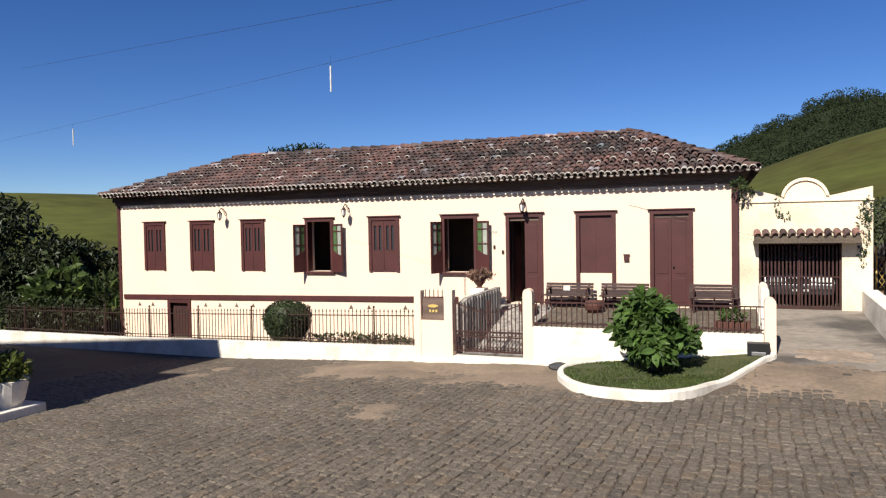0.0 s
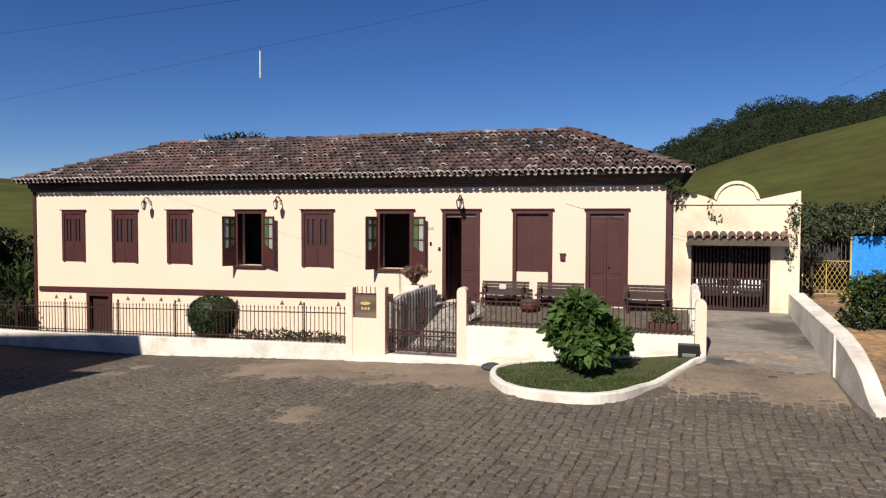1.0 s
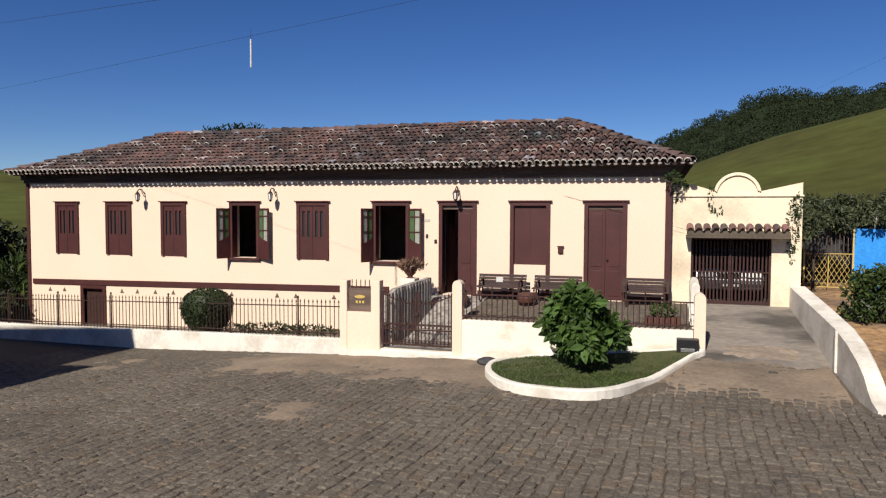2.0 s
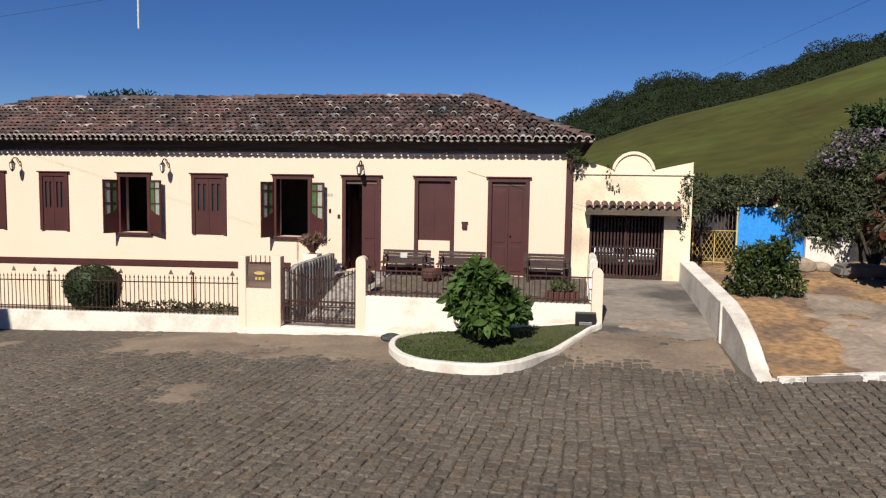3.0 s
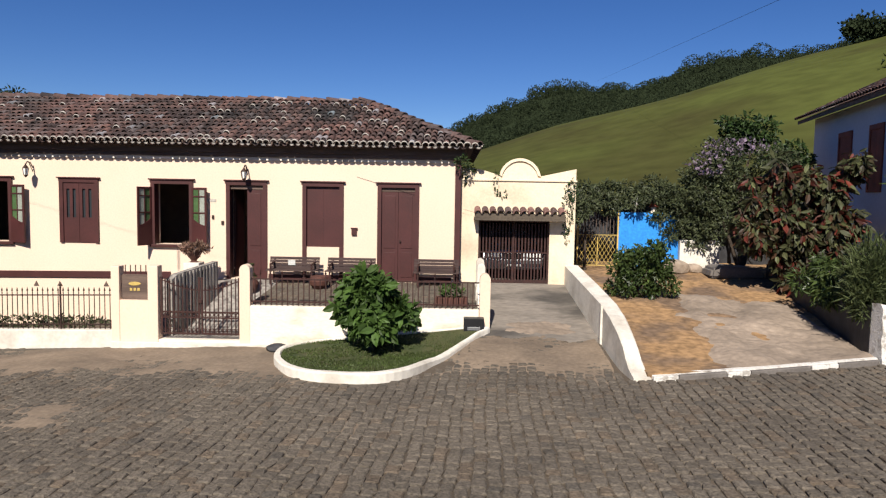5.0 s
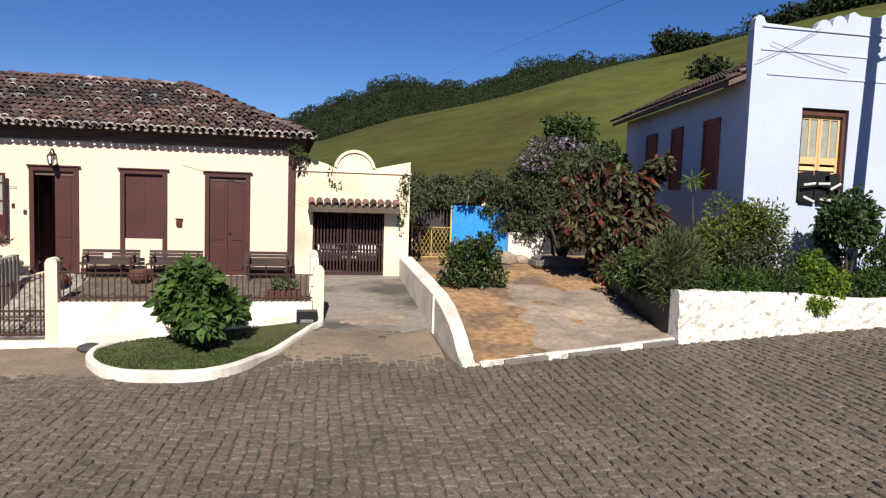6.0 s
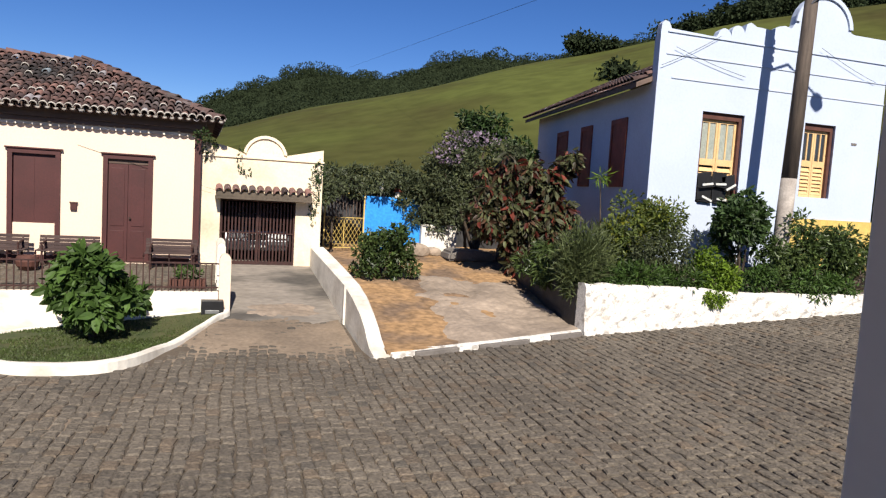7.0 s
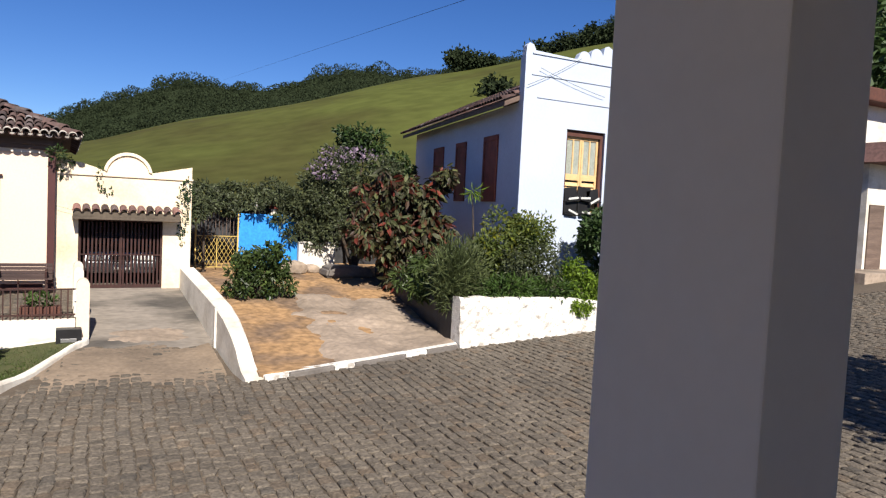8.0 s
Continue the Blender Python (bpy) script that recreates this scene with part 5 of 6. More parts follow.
plant("mixed_shrub", (10.9, 15.2, GB), [(10.6, 15.0, GB + 0.6, 0.7, 0.35, 0.6), (11.4, 15.2, GB + 1.0, 0.7, 0.4, 0.85), (12.2, 15.2, GB + 0.9, 0.8, 0.4, 0.75), (13.2, 15.2, GB + 0.9, 0.7, 0.4, 0.8), (12.6, 15.1, GB + 1.0, 0.6, 0.4, 0.7), (14.2, 15.2, GB + 0.8, 0.7, 0.4, 0.7)], 8000, 0.12, "leafmid", 27, "tangled dark green shrub with small reddish flowers", stems=10, aspect=0.45, clumps=10)
plant("leafy_herb", (10.3, 14.9, GB), [(10.2, 14.85, GB + 0.25, 0.6, 0.3, 0.4), (11.4, 14.8, GB + 0.2, 0.7, 0.3, 0.4), (12.3, 14.75, GB + 0.15, 0.6, 0.3, 0.35)], 2400, 0.13, "leaf", 28, "leafy green herb trailing along the wall top", aspect=0.35, clumps=8)
plant("young_palm", (6.75, 16.2, GB + 0.2), [(6.62, 16.2, GB + 2.42, 0.14, 0.14, 0.08)], 40, 0.22, "leafbright", 29, "slender young plant with a tuft of long leaves", stems=1, stem_r=0.03, aspect=0.12, shell=0.2)

# shrubs in the yard
plant("round_shrub", (2.45, 19.3, yard(19.3)), [(2.5, 19.3, yard(19.3) + 0.72, 0.55, 0.5, 0.60), (2.05, 19.15, yard(19.3) + 0.42, 0.45, 0.4, 0.40), (2.9, 19.2, yard(19.3) + 0.5, 0.40, 0.4, 0.45), (2.75, 19.1, yard(19.3) + 1.05, 0.3, 0.3, 0.3), (2.2, 19.2, yard(19.3) + 0.9, 0.3, 0.3, 0.28)], 3600, 0.12, "leafmid", 31, "rounded green garden shrub beside the driveway wall", stems=9, aspect=0.5, clumps=8)
Y = yard(19.8)
plant("red_leaf_tree", (6.4, 20.0, Y), [(6.5, 19.9, Y + 2.0, 0.9, 0.8, 0.9), (5.7, 19.8, Y + 1.7, 0.75, 0.7, 0.8), (7.3, 19.8, Y + 2.0, 0.65, 0.6, 0.8), (6.0, 19.7, Y + 2.95, 0.48, 0.45, 0.55), (6.75, 19.8, Y + 2.8, 0.40, 0.4, 0.45), (7.75, 19.8, Y + 2.95, 0.32, 0.32, 0.6), (6.6, 19.6, Y + 1.1, 0.80, 0.6, 0.6), (5.45, 19.9, Y + 2.45, 0.40, 0.45, 0.45), (7.25, 19.8, Y + 1.3, 0.5, 0.5, 0.6), (6.5, 19.7, Y + 0.5, 0.7, 0.5, 0.45)], 4800, 0.235, "leafred", 32, "leafy tree with drooping dark red and green leaves", "tree", stems=9, stem_r=0.06, aspect=0.42, droop=1.2, shell=0.4, fold=0.15, broad=True, clumps=6)
plant("pergola_vine", (1.6, 22.2, 1.6), [(1.7, 22.3, 3.68, 0.8, 0.5, 0.42), (2.7, 23.2, 3.80, 0.8, 0.5, 0.50), (2.1, 22.5, 3.40, 0.5, 0.3, 0.22), (3.7, 23.1, 3.75, 0.8, 0.5, 0.50), (4.6, 22.4, 3.45, 0.65, 0.5, 0.65), (4.2, 22.6, 2.85, 0.35, 0.06, 0.45), (4.85, 22.45, 2.75, 0.4, 0.08, 0.35), (1.3, 21.6, 3.5, 0.5, 0.4, 0.4), (5.25, 22.0, 3.05, 0.5, 0.4, 0.6), (1.05, 20.6, 3.4, 0.35, 0.3, 0.5), (3.35, 22.5, 3.58, 0.55, 0.15, 0.22), (4.95, 22.45, 2.35, 0.45, 0.06, 0.30), (3.9, 22.6, 3.1, 0.35, 0.06, 0.25)], 9500, 0.125, "leafgrey", 33, "thick dark green vine growing over the gate and the wall", "vine", stems=1, stem_r=0.04, aspect=0.4, clumps=7)
Y = yard(23)
plant("mauve_flowering_tree", (6.2, 22.7, Y), [(6.2, 22.7, Y + 2.7, 1.3, 0.9, 1.1), (5.3, 22.5, Y + 2.3, 1.0, 0.8, 0.9), (7.2, 22.9, Y + 2.4, 1.0, 0.8, 1.0)], 8500, 0.13, "leafgrey", 34, "dense grey-green tree topped with mauve blossom", "tree", stems=4, stem_r=0.07, aspect=0.4, clumps=10)
tree = bpy.data.objects["mauve_flowering_tree"]
part("blossom", leaves([(5.9, 22.4, Y + 3.50, 0.95, 0.5, 0.22), (5.0, 22.1, Y + 3.0, 0.45, 0.35, 0.32)], 300, 0.11, 35, aspect=0.7, up=0.5), "leafpurple", tree, "mauve blossom")
plant("back_tree", (7.6, 26.2, 1.9), [(7.7, 26.2, 5.55, 0.85, 0.8, 0.85), (7.4, 26.2, 6.0, 0.6, 0.6, 0.5), (8.8, 25.6, 5.15, 0.75, 0.7, 0.6)], 3400, 0.18, "leafdark", 36, "dark green tree behind the yard wall", "tree", stems=3, stem_r=0.08, clumps=9)
# ivy over the garage parapet
iv = thing("ivy", (-1.0, GY, 4.2), "thin creeper of small leaves on the garage wall", "creeper", kind="stuff")
part("creeper_leaves", leaves([(-1.02, GY - 0.02, 3.95, 0.06, 0.02, 0.30), (-0.86, GY - 0.02, 3.68, 0.16, 0.02, 0.06), (0.80, GY - 0.03, 3.25, 0.12, 0.03, 0.75), (0.9, GY - 0.03, 3.8, 0.12, 0.05, 0.3), (-1.85, GY - 0.02, 4.15, 0.08, 0.02, 0.28), (-1.68, GY - 0.03, 4.30, 0.14, 0.04, 0.07)], 520, 0.075, 37, droop=0.6), "leafdark", iv)
plant("roof_weed", (-1.9, 19.75, 4.56), [(-1.9, 19.7, 4.45, 0.2, 0.10, 0.14)], 110, 0.08, "leafdark", 38, "small weed growing from the eave corner", "weed", stems=3, stem_r=0.008)

# clipped round bush in the front garden
tz = 0.40
tp = thing("clipped_bush", (-13.66, 17.9, tz), "dark green bush clipped to a barrel shape", "shrub")
bm = bmesh.new()
limb(bm, (-13.66, 17.9, tz - 0.4), (-13.66, 17.9, tz + 0.9), 0.05, 0.04, 7)
part("trunk", bm, "bark", tp)
bm = bmesh.new()
lathe(bm, -13.66, 17.9, [(0.34, tz + 0.02), (0.50, tz + 0.25), (0.60, tz + 0.6), (0.60, tz + 0.85), (0.48, tz + 1.02), (0.2, tz + 1.10)], 18)
part("inner_foliage", bm, "leafshade", tp)
part("crown", leaves([(-13.66, 17.9, tz + 0.70, 0.66, 0.64, 0.46), (-13.66, 17.9, tz + 0.52, 0.62, 0.60, 0.45), (-13.66, 17.9, tz + 0.34, 0.50, 0.50, 0.36)], 8000, 0.06, 41, aspect=0.5, shell=0.93, droop=0.0, jitter=0.015), "leafshade", tp)
tagged(new("ground_cover", mesh_of("ground_cover", leaves([(-12.0, 18.3, 0.52, 1.0, 0.25, 0.12), (-10.8, 18.2, 0.56, 0.8, 0.25, 0.10), (-13.2, 18.4, 0.46, 0.5, 0.2, 0.1)], 900, 0.10, 42, up=0.3), "leafgrey")), "straggly low plants in the narrow front bed", "plants", "", "stuff")

# ---------------------------------------------------------------- pale blue house on the slope
BX, BY = 8.3, 16.8
SK = 0.19


def sheared(bm):
    for v in bm.verts:
        v.co.x += SK * (v.co.y - BY)
    return bm


bh = thing("blue_house", (12.0, BY, 1.6), "pale blue house with a scalloped white parapet and amber windows", "house")
BT = 7.55
W1, W2 = (9.70, 10.98, 3.62, 5.86), (12.95, 14.0, 3.93, 5.86)
part("front_wall", sheared(pierced(BX, 15.6, 1.2, BT, BY, BY + 0.3, [W1, W2])), "paleblue", bh, "sunlit pale blue front wall")
out = [(BX, BT + 0.002)]
out += [(BX + 0.02, BT + 0.25), (BX + 0.1, BT + 0.33), (BX + 0.22, BT + 0.30), (BX + 0.30, BT + 0.16), (BX + 1.6, BT + 0.12)]
for c in (BX + 1.85, BX + 2.25):
    out += [(c + 0.2 * math.cos(radians(a)), BT + 0.16 + (0.12 if c > BX + 2 else 0) + 0.2 * math.sin(radians(a))) for a in range(170, 9, -20)]
out += [(BX + 2.50, BT + 0.55), (BX + 2.62, BT + 0.60), (BX + 2.80, BT + 0.52), (BX + 3.25, BT + 0.50), (BX + 3.5, BT + 0.62), (BX + 3.7, BT + 0.66), (BX + 3.9, BT + 0.62)]
out += [(BX + 4.95 + 0.95 * math.cos(radians(a)), BT + 0.75 + 0.85 * math.sin(radians(a))) for a in range(180, -1, -15)]
out += [(BX + 6.05, BT + 0.72), (BX + 7.3, BT + 0.72), (BX + 7.3, BT + 0.002)]
part("parapet", sheared(prism(out, BY + 0.01, BY + 0.24)), "paleblue", bh, "white scalloped parapet")
ring = [(BX + 4.95 + r * math.cos(radians(a)), BT + 0.75 + r * 0.9 * math.sin(radians(a))) for r, rg in ((0.96, range(5, 176, 10)), (0.84, range(175, 4, -10))) for a in rg]
part("arch_moulding", prism(ring, BY - 0.04, BY + 0.008), "paleblue", bh)
# thin raised strips that imitate the level shadow lines of wires on the front
for z in (6.55, 7.1, 7.62):
    part("moulding", boxes((BX + 0.2 + (0.2 if z < 6.6 else 0), 15.6, BY - 0.022, BY - 0.002, z, z + 0.03)), "paleblue", bh)
part("side_wall", sheared(boxes((BX - 0.004, BX + 0.298, BY + 0.004, 26.7, 1.2, 6.42))), "sideblue", bh, "shaded blue side wall, its colour lightened for bounced sun")
part("far_wall", sheared(boxes((15.2, 15.5, BY + 0.3, 26.7, 1.2, 6.42))), "paleblue", bh)
part("rear_wall", sheared(boxes((BX, 15.5, 26.4, 26.7, 1.2, 6.42))), "paleblue", bh)
part("inner_floor", sheared(boxes((BX + 0.3, 15.2, BY + 0.3, 26.4, 3.0, 3.1))), "dark", bh)
part("plinth", boxes((BX + 4.4, 15.6, BY - 0.04, BY - 0.002, 1.2, 3.36)), "yellow", bh, "yellow painted plinth")
bm = bmesh.new()
c = [bm.verts.new(p) for p in ((BX - 0.45, BY + 0.25, 6.40), (BX - 0.45, 27.2, 6.40), (12.0, 27.2, 8.2), (12.0, BY + 0.25, 8.2), (BX - 0.45, BY + 0.25, 6.28), (BX - 0.45, 27.2, 6.28), (12.0, 27.2, 8.05), (12.0, BY + 0.25, 8.05), (15.9, BY + 0.25, 6.4), (15.9, 27.2, 6.4))]
for q in ((0, 3, 2, 1), (4, 5, 6, 7), (0, 1, 5, 4), (0, 4, 7, 3), (1, 2, 6, 5), (3, 8, 9, 2)):
    bm.faces.new([c[i] for i in q])
roof2 = part("roof", sheared(bm), "darkwood", bh, "tiled roof with a low slope")
vs = [[], []]
for i in range(50):
    for j in range(9):
        y = BY + 0.35 + i * 0.205
        x = BX - 0.5 + j * 0.36
        z = 6.43 + (x - BX + 0.45) * 0.476
        m = Matrix.Translation((x + SK * (y - BY), y, z)) @ Matrix.Rotation(radians(-90), 4, "Z") @ Matrix.Rotation(radians(25), 4, "X")
        put(vs, cover, m)
t = part("tiles", (vs[0], [], vs[1]), "tile", roof2, smooth=True)
t["kind"] = "stuff"


def amber_window(a, b, z0, z1, glassy):
    win = part("window", pierced(a + 0.002, b - 0.002, z0, z1 - 0.002, BY + 0.08, BY + 0.26, [(a + 0.09, b - 0.09, z0 - 1, z1 - 0.16)]), "terracotta", bh, "amber window in a reddish wooden frame")
    x0, x1 = a + 0.09, b - 0.09
    zm = z0 + 0.42 * (z1 - z0)
    mid = (x0 + x1) / 2
    for u0, u1 in ((x0, mid - 0.005), (mid + 0.005, x1)):
        w = u1 - u0
        um = (u0 + u1) / 2
        bm = pierced(u0, u1, z0, z1 - 0.16, BY + 0.16, BY + 0.20, [(u0 + 0.06, um - 0.02, zm + 0.16, z1 - 0.24), (um + 0.02, u1 - 0.06, zm + 0.16, z1 - 0.24), (u0 + 0.06, u1 - 0.06, z0 + 0.08, zm)])
        s = part("shutter", bm, "amber", win, "amber painted louvred shutter")
        for k in range(7):
            z = z0 + 0.10 + k * (zm - z0 - 0.12) / 7
            b2 = boxes((u0 + 0.06, u1 - 0.06, -0.055, 0.055, -0.006, 0.006))
            b2.transform(Matrix.Translation((0, BY + 0.18, z + 0.03)) @ Matrix.Rotation(radians(62), 4, "X"))
            part("louvre", b2, "amber", win)
        part("pane", boxes((u0 + 0.06, u1 - 0.06, BY + 0.185, BY + 0.192, zm + 0.16, z1 - 0.24)), "palepane" if not glassy else "glass", win)


amber_window(*W1, False)
amber_window(*W2, True)
for y0, y1 in ((18.3, 19.35), (20.85, 21.8), (23.1, 24.2)):
    bm = pierced(y0, y1, 3.9, 5.72, 0.002, 0.05, [(y0 + 0.10, y1 - 0.10, 3.98, 5.58)])
    for v in bm.verts:
        v.co = Vector((BX - v.co.y, v.co.x, v.co.z))
    bmesh.ops.recalc_face_normals(bm, faces=bm.faces)
    sw = part("window", sheared(bm), "redwood", bh, "shaded reddish wooden side window")
    part("shutter", sheared(boxes((BX - 0.025, BX - 0.002, y0 + 0.10, (y0 + y1) / 2 - 0.003, 3.98, 5.58))), "redwood", sw)
    part("shutter", sheared(boxes((BX - 0.025, BX - 0.002, (y0 + y1) / 2 + 0.003, y1 - 0.10, 3.98, 5.58))), "redwood", sw)
solid("wall_plate", boxes((14.6, 14.78, BY - 0.015, BY - 0.003, 5.4, 5.46)), "grey", (14.7, BY, 5.4), "small grey plate on the pale blue wall", "plate")
# black and white chairs on the sill
ch = thing("stacked_chairs", (10.3, 16.83, 3.62), "stack of black plastic chairs with white slats before the window", "chairs")
for i, (x, z, tilt) in enumerate(((9.95, 3.67, 3), (10.42, 3.67, -4), (9.97, 4.03, -8), (10.36, 4.05, 7), (10.70, 4.0, -10))):
    turn = Matrix.Translation((x, 16.83, z)) @ Matrix.Rotation(radians(tilt), 4, "Y")
    bm = boxes((-0.21, 0.21, -0.03, 0.02, 0.0, 0.34), bevel=0.02)
    bm.transform(turn)
    part("backrest", bm, "black", ch)
    bm = boxes((-0.21, 0.21, -0.13, 0.14, -0.035, -0.004), bevel=0.012)
    bm.transform(turn)
    part("seat", bm, "black", ch)
    bm = boxes((-0.17, 0.15, -0.16, -0.135, 0.02, 0.075), bevel=0.008)
    bm.transform(turn @ Matrix.Rotation(radians(18 - 9 * i), 4, "Y"))
    part("slat", bm, "curtain", ch, "white plastic slat")

# street pole with lamp
px, py = 11.15, 15.35
pl = thing("street_lamp", (px, py, 1.5), "dark wooden street pole with whitewashed foot and lamp arm", "street lamp")
bm = bmesh.new()
limb(bm, (px - 0.10, py, 1.4), (px, py, 4.3), 0.19, 0.178, 14)
part("pole_foot", bm, "polewhite", pl, "whitewashed foot of the pole", smooth=True)
bm = bmesh.new()
limb(bm, (px, py, 4.3), (px + 0.17, py, 9.6), 0.177, 0.14, 14)
part("pole", bm, "pole", pl, smooth=True)
bm = bmesh.new()
limb(bm, (px + 0.05, py - 0.1, 8.3), (px + 0.6, py - 1.3, 9.6), 0.03, 0.03, 8)
limb(bm, (px + 0.6, py - 1.3, 9.6), (px + 1.35, py - 2.85, 10.25), 0.03, 0.03, 8)
part("arm", bm, "steel", pl)
for k in range(4):
    bm = bmesh.new()
    lathe(bm, px + 0.30, py + 0.05, [(0.03, 8.25 + k * 0.22), (0.055, 8.28 + k * 0.22), (0.03, 8.31 + k * 0.22), (0.055, 8.34 + k * 0.22), (0.02, 8.37 + k * 0.22)], 8)
    box(bm, px + 0.10, px + 0.30, py + 0.03, py + 0.07, 8.30 + k * 0.22, 8.32 + k * 0.22)
    part("insulator", bm, "milky", pl, "pale insulator on an iron bracket")
bm = bmesh.new()
lathe(bm, px + 1.4, py - 2.95, [(0.06, 10.32), (0.17, 10.26), (0.22, 10.12), (0.10, 9.98)], 12)
part("lamp_head", bm, "milky", pl)

# cables
def cable(name, p, q, sag, r=0.012, label="thin black overhead cable against the sky"):
    bm = bmesh.new()
    pts = []
    for k in range(17):
        t = k / 16
        c = Vector(p).lerp(Vector(q), t)
        c.z -= sag * 4 * t * (1 - t)
        pts.append(c)
    for a, b in zip(pts, pts[1:]):
        limb(bm, a, b, r, r, 5, False)
    return solid(name, bm, "wire", p, label, "cable")


# ---------------------------------------------------------------- porch where the camera stands; roof and back wall are unseen light blockers
structure("porch_pillar", boxes((-0.70, -0.47, 2.84, 3.27, 0.2, 4.548), bevel=0.006), "porch", "grey painted porch pillar")
structure("porch_floor", boxes((-3.7, -0.3, -0.6, 3.3, 1.7, 1.95)), "porch", "porch floor slab")
# unseen roof and back wall, sized to set the shade on the pillar faces
structure("porch_ceiling", boxes((-3.7, -0.1, -0.6, 3.28, 4.55, 4.65), (-0.098, 1.6, -0.6, 1.9, 4.55, 4.65)), "porch", "unseen porch roof slab added to shade the pillar")
structure("porch_wall", boxes((-3.7, 3.0, -0.8, -0.6, 0.0, 4.65)), "porch", "unseen porch back wall added to keep sky light off the pillar")
structure("porch_base", boxes((-3.7, -0.3, 3.0, 3.2, 0.0, 1.698)), "porch", "porch base wall")
# neighbouring building whose shadow falls on the street
structure("neighbour_wall", boxes((-40, -17.6, -4, 7.4, -0.6, 8.447)), "cream", "plain wall of the neighbouring building")
structure("neighbour_roof", boxes((-40.4, -17.25, -4.4, 8.0, 8.45, 8.6)), "tile", "roof slab of the neighbouring building")
structure("neighbour_annex", boxes((-17.598, -16.1, -4, 6.4, -0.6, 6.9), (-17.598, -15.88, -4.2, 6.7, 6.903, 7.05)), "cream", "plain annex of the neighbouring building with a flat eave")
# ---------------------------------------------------------------- building up the street
ub = thing("roadside_house", (24.5, 17.0, 2.1), "white house with an orange tile roof up the street", "house")
part("wall", boxes((22.6, 30, 16.6, 22, 1.6, 6.2)), "white", ub)
part("roof", prism([(22.0, 5.9), (30.5, 5.9), (30.5, 6.6), (22.4, 6.6)], 15.6, 22.5), "tile", ub)
part("upper_wall", boxes((22.2, 30, 18.5, 22, 6.6, 8.4)), "white", ub)
part("upper_roof", boxes((21.6, 30.5, 17.8, 22.5, 8.4, 8.9), bevel=0.05), "terracotta", ub)
part("doorway", boxes((22.75, 23.6, 16.55, 16.598, 2.26, 4.5)), "darkwood", ub)
part("column", boxes((24.0, 24.35, 15.9, 16.2, 2.26, 5.9)), "white", ub)
plant("roadside_tree", (36, 26, 3.0), [(36, 26, 13, 5, 4, 4), (33, 25, 11, 3.5, 3, 3), (40, 27, 12, 5, 4, 4)], 5000, 0.6, "leafdark", 58, "tall dark tree behind the roadside house", "tree", stems=2, stem_r=0.35)
plant("street_tree", (8.6, 2.2, 0.9), [(8.4, 3.2, 5.3, 1.6, 0.9, 0.8), (9.9, 3.9, 5.6, 1.0, 0.7, 0.7), (7.5, 2.6, 5.0, 0.9, 0.7, 0.6)], 1500, 0.30, "leafdark", 59, "leafy street tree that shades the cobbles", "tree", stems=2, stem_r=0.14, clumps=8)
structure("pavement", boxes((20.5, 32, 15.2, 17.5, 1.2, 2.25), bevel=0.02), "palecrete", "raised pale pavement in front of the roadside house")

# left: pot on a small kerbed bed, trees beyond the fence
structure("kerb_left", boxes((-17, -14.5, 9.7, 10.95, -0.2, 0.30), bevel=0.03), "white", "whitewashed kerb of a street bed")
pot = thing("street_planter", (-14.95, 10.45, 0.295), "round white concrete planter with a leafy plant", "planter")
bm = bmesh.new()
lathe(bm, -14.95, 10.45, [(0.26, 0.295), (0.33, 0.42), (0.40, 0.72), (0.41, 0.80), (0.36, 0.80)], 18)
part("pot", bm, "white", pot)
part("plant", leaves([(-14.95, 10.45, 1.0, 0.38, 0.35, 0.25)], 420, 0.16, 51, up=0.4), "leafyellow", pot)
plant("shade_tree", (-28.5, 21.5, -0.3), [(-28.5, 21.5, 3.1, 2.6, 2.0, 1.6), (-30.5, 20.5, 3.4, 2.0, 1.8, 1.4), (-27.0, 21.0, 2.4, 1.8, 1.5, 1.3), (-29.5, 20.5, 1.5, 2.0, 1.4, 1.2)], 7500, 0.26, "leafshade", 52, "dark dense tree beyond the front fence", "tree", stems=3, stem_r=0.18, aspect=0.5, clumps=9)
plant("shade_tree", (-25.5, 22.5, -0.3), [(-25.5, 22.5, 2.2, 1.8, 1.5, 1.4), (-24.0, 22.6, 1.5, 1.2, 1.2, 1.2), (-26.2, 22.0, 1.0, 1.6, 1.3, 1.0)], 5600, 0.24, "leafshade", 53, "dark bushy tree at the corner of the house", "tree", stems=3, stem_r=0.12, aspect=0.5, clumps=9)
plant("big_leaf_shrub", (-24.4, 19.9, 0.0), [(-24.4, 19.9, 1.5, 1.0, 0.7, 0.9), (-25.2, 19.8, 1.2, 0.8, 0.6, 0.8)], 520, 0.42, "leafmid", 54, "shrub with large lobed green leaves", stems=6, stem_r=0.03, aspect=0.45, broad=True)
plant("palm_shrub", (-22.8, 20.2, 0.0), [(-22.8, 20.2, 1.3, 0.5, 0.5, 0.6)], 110, 0.75, "leafmid", 55, "arching palm-like shrub by the house corner", stems=5, stem_r=0.02, aspect=0.12, up=0.5)
tagged(new("hedge", mesh_of("hedge", leaves([(-24.0, 19.2, 0.7, 2.2, 0.3, 0.6), (-28, 19.3, 0.7, 2.5, 0.4, 0.7)], 3500, 0.16, 56), "leafshade")), "dark undergrowth behind the iron fence", "undergrowth", "", "stuff")
plant("ridge_tree", (-37, 55, 2.0), [(-37, 55, 9.2, 4.2, 3.0, 1.7), (-34.0, 55, 8.8, 2.4, 2.0, 1.3)], 7000, 0.38, "forest", 57, "dark rounded tree rising behind the roof", "tree", stems=2, stem_r=0.3)

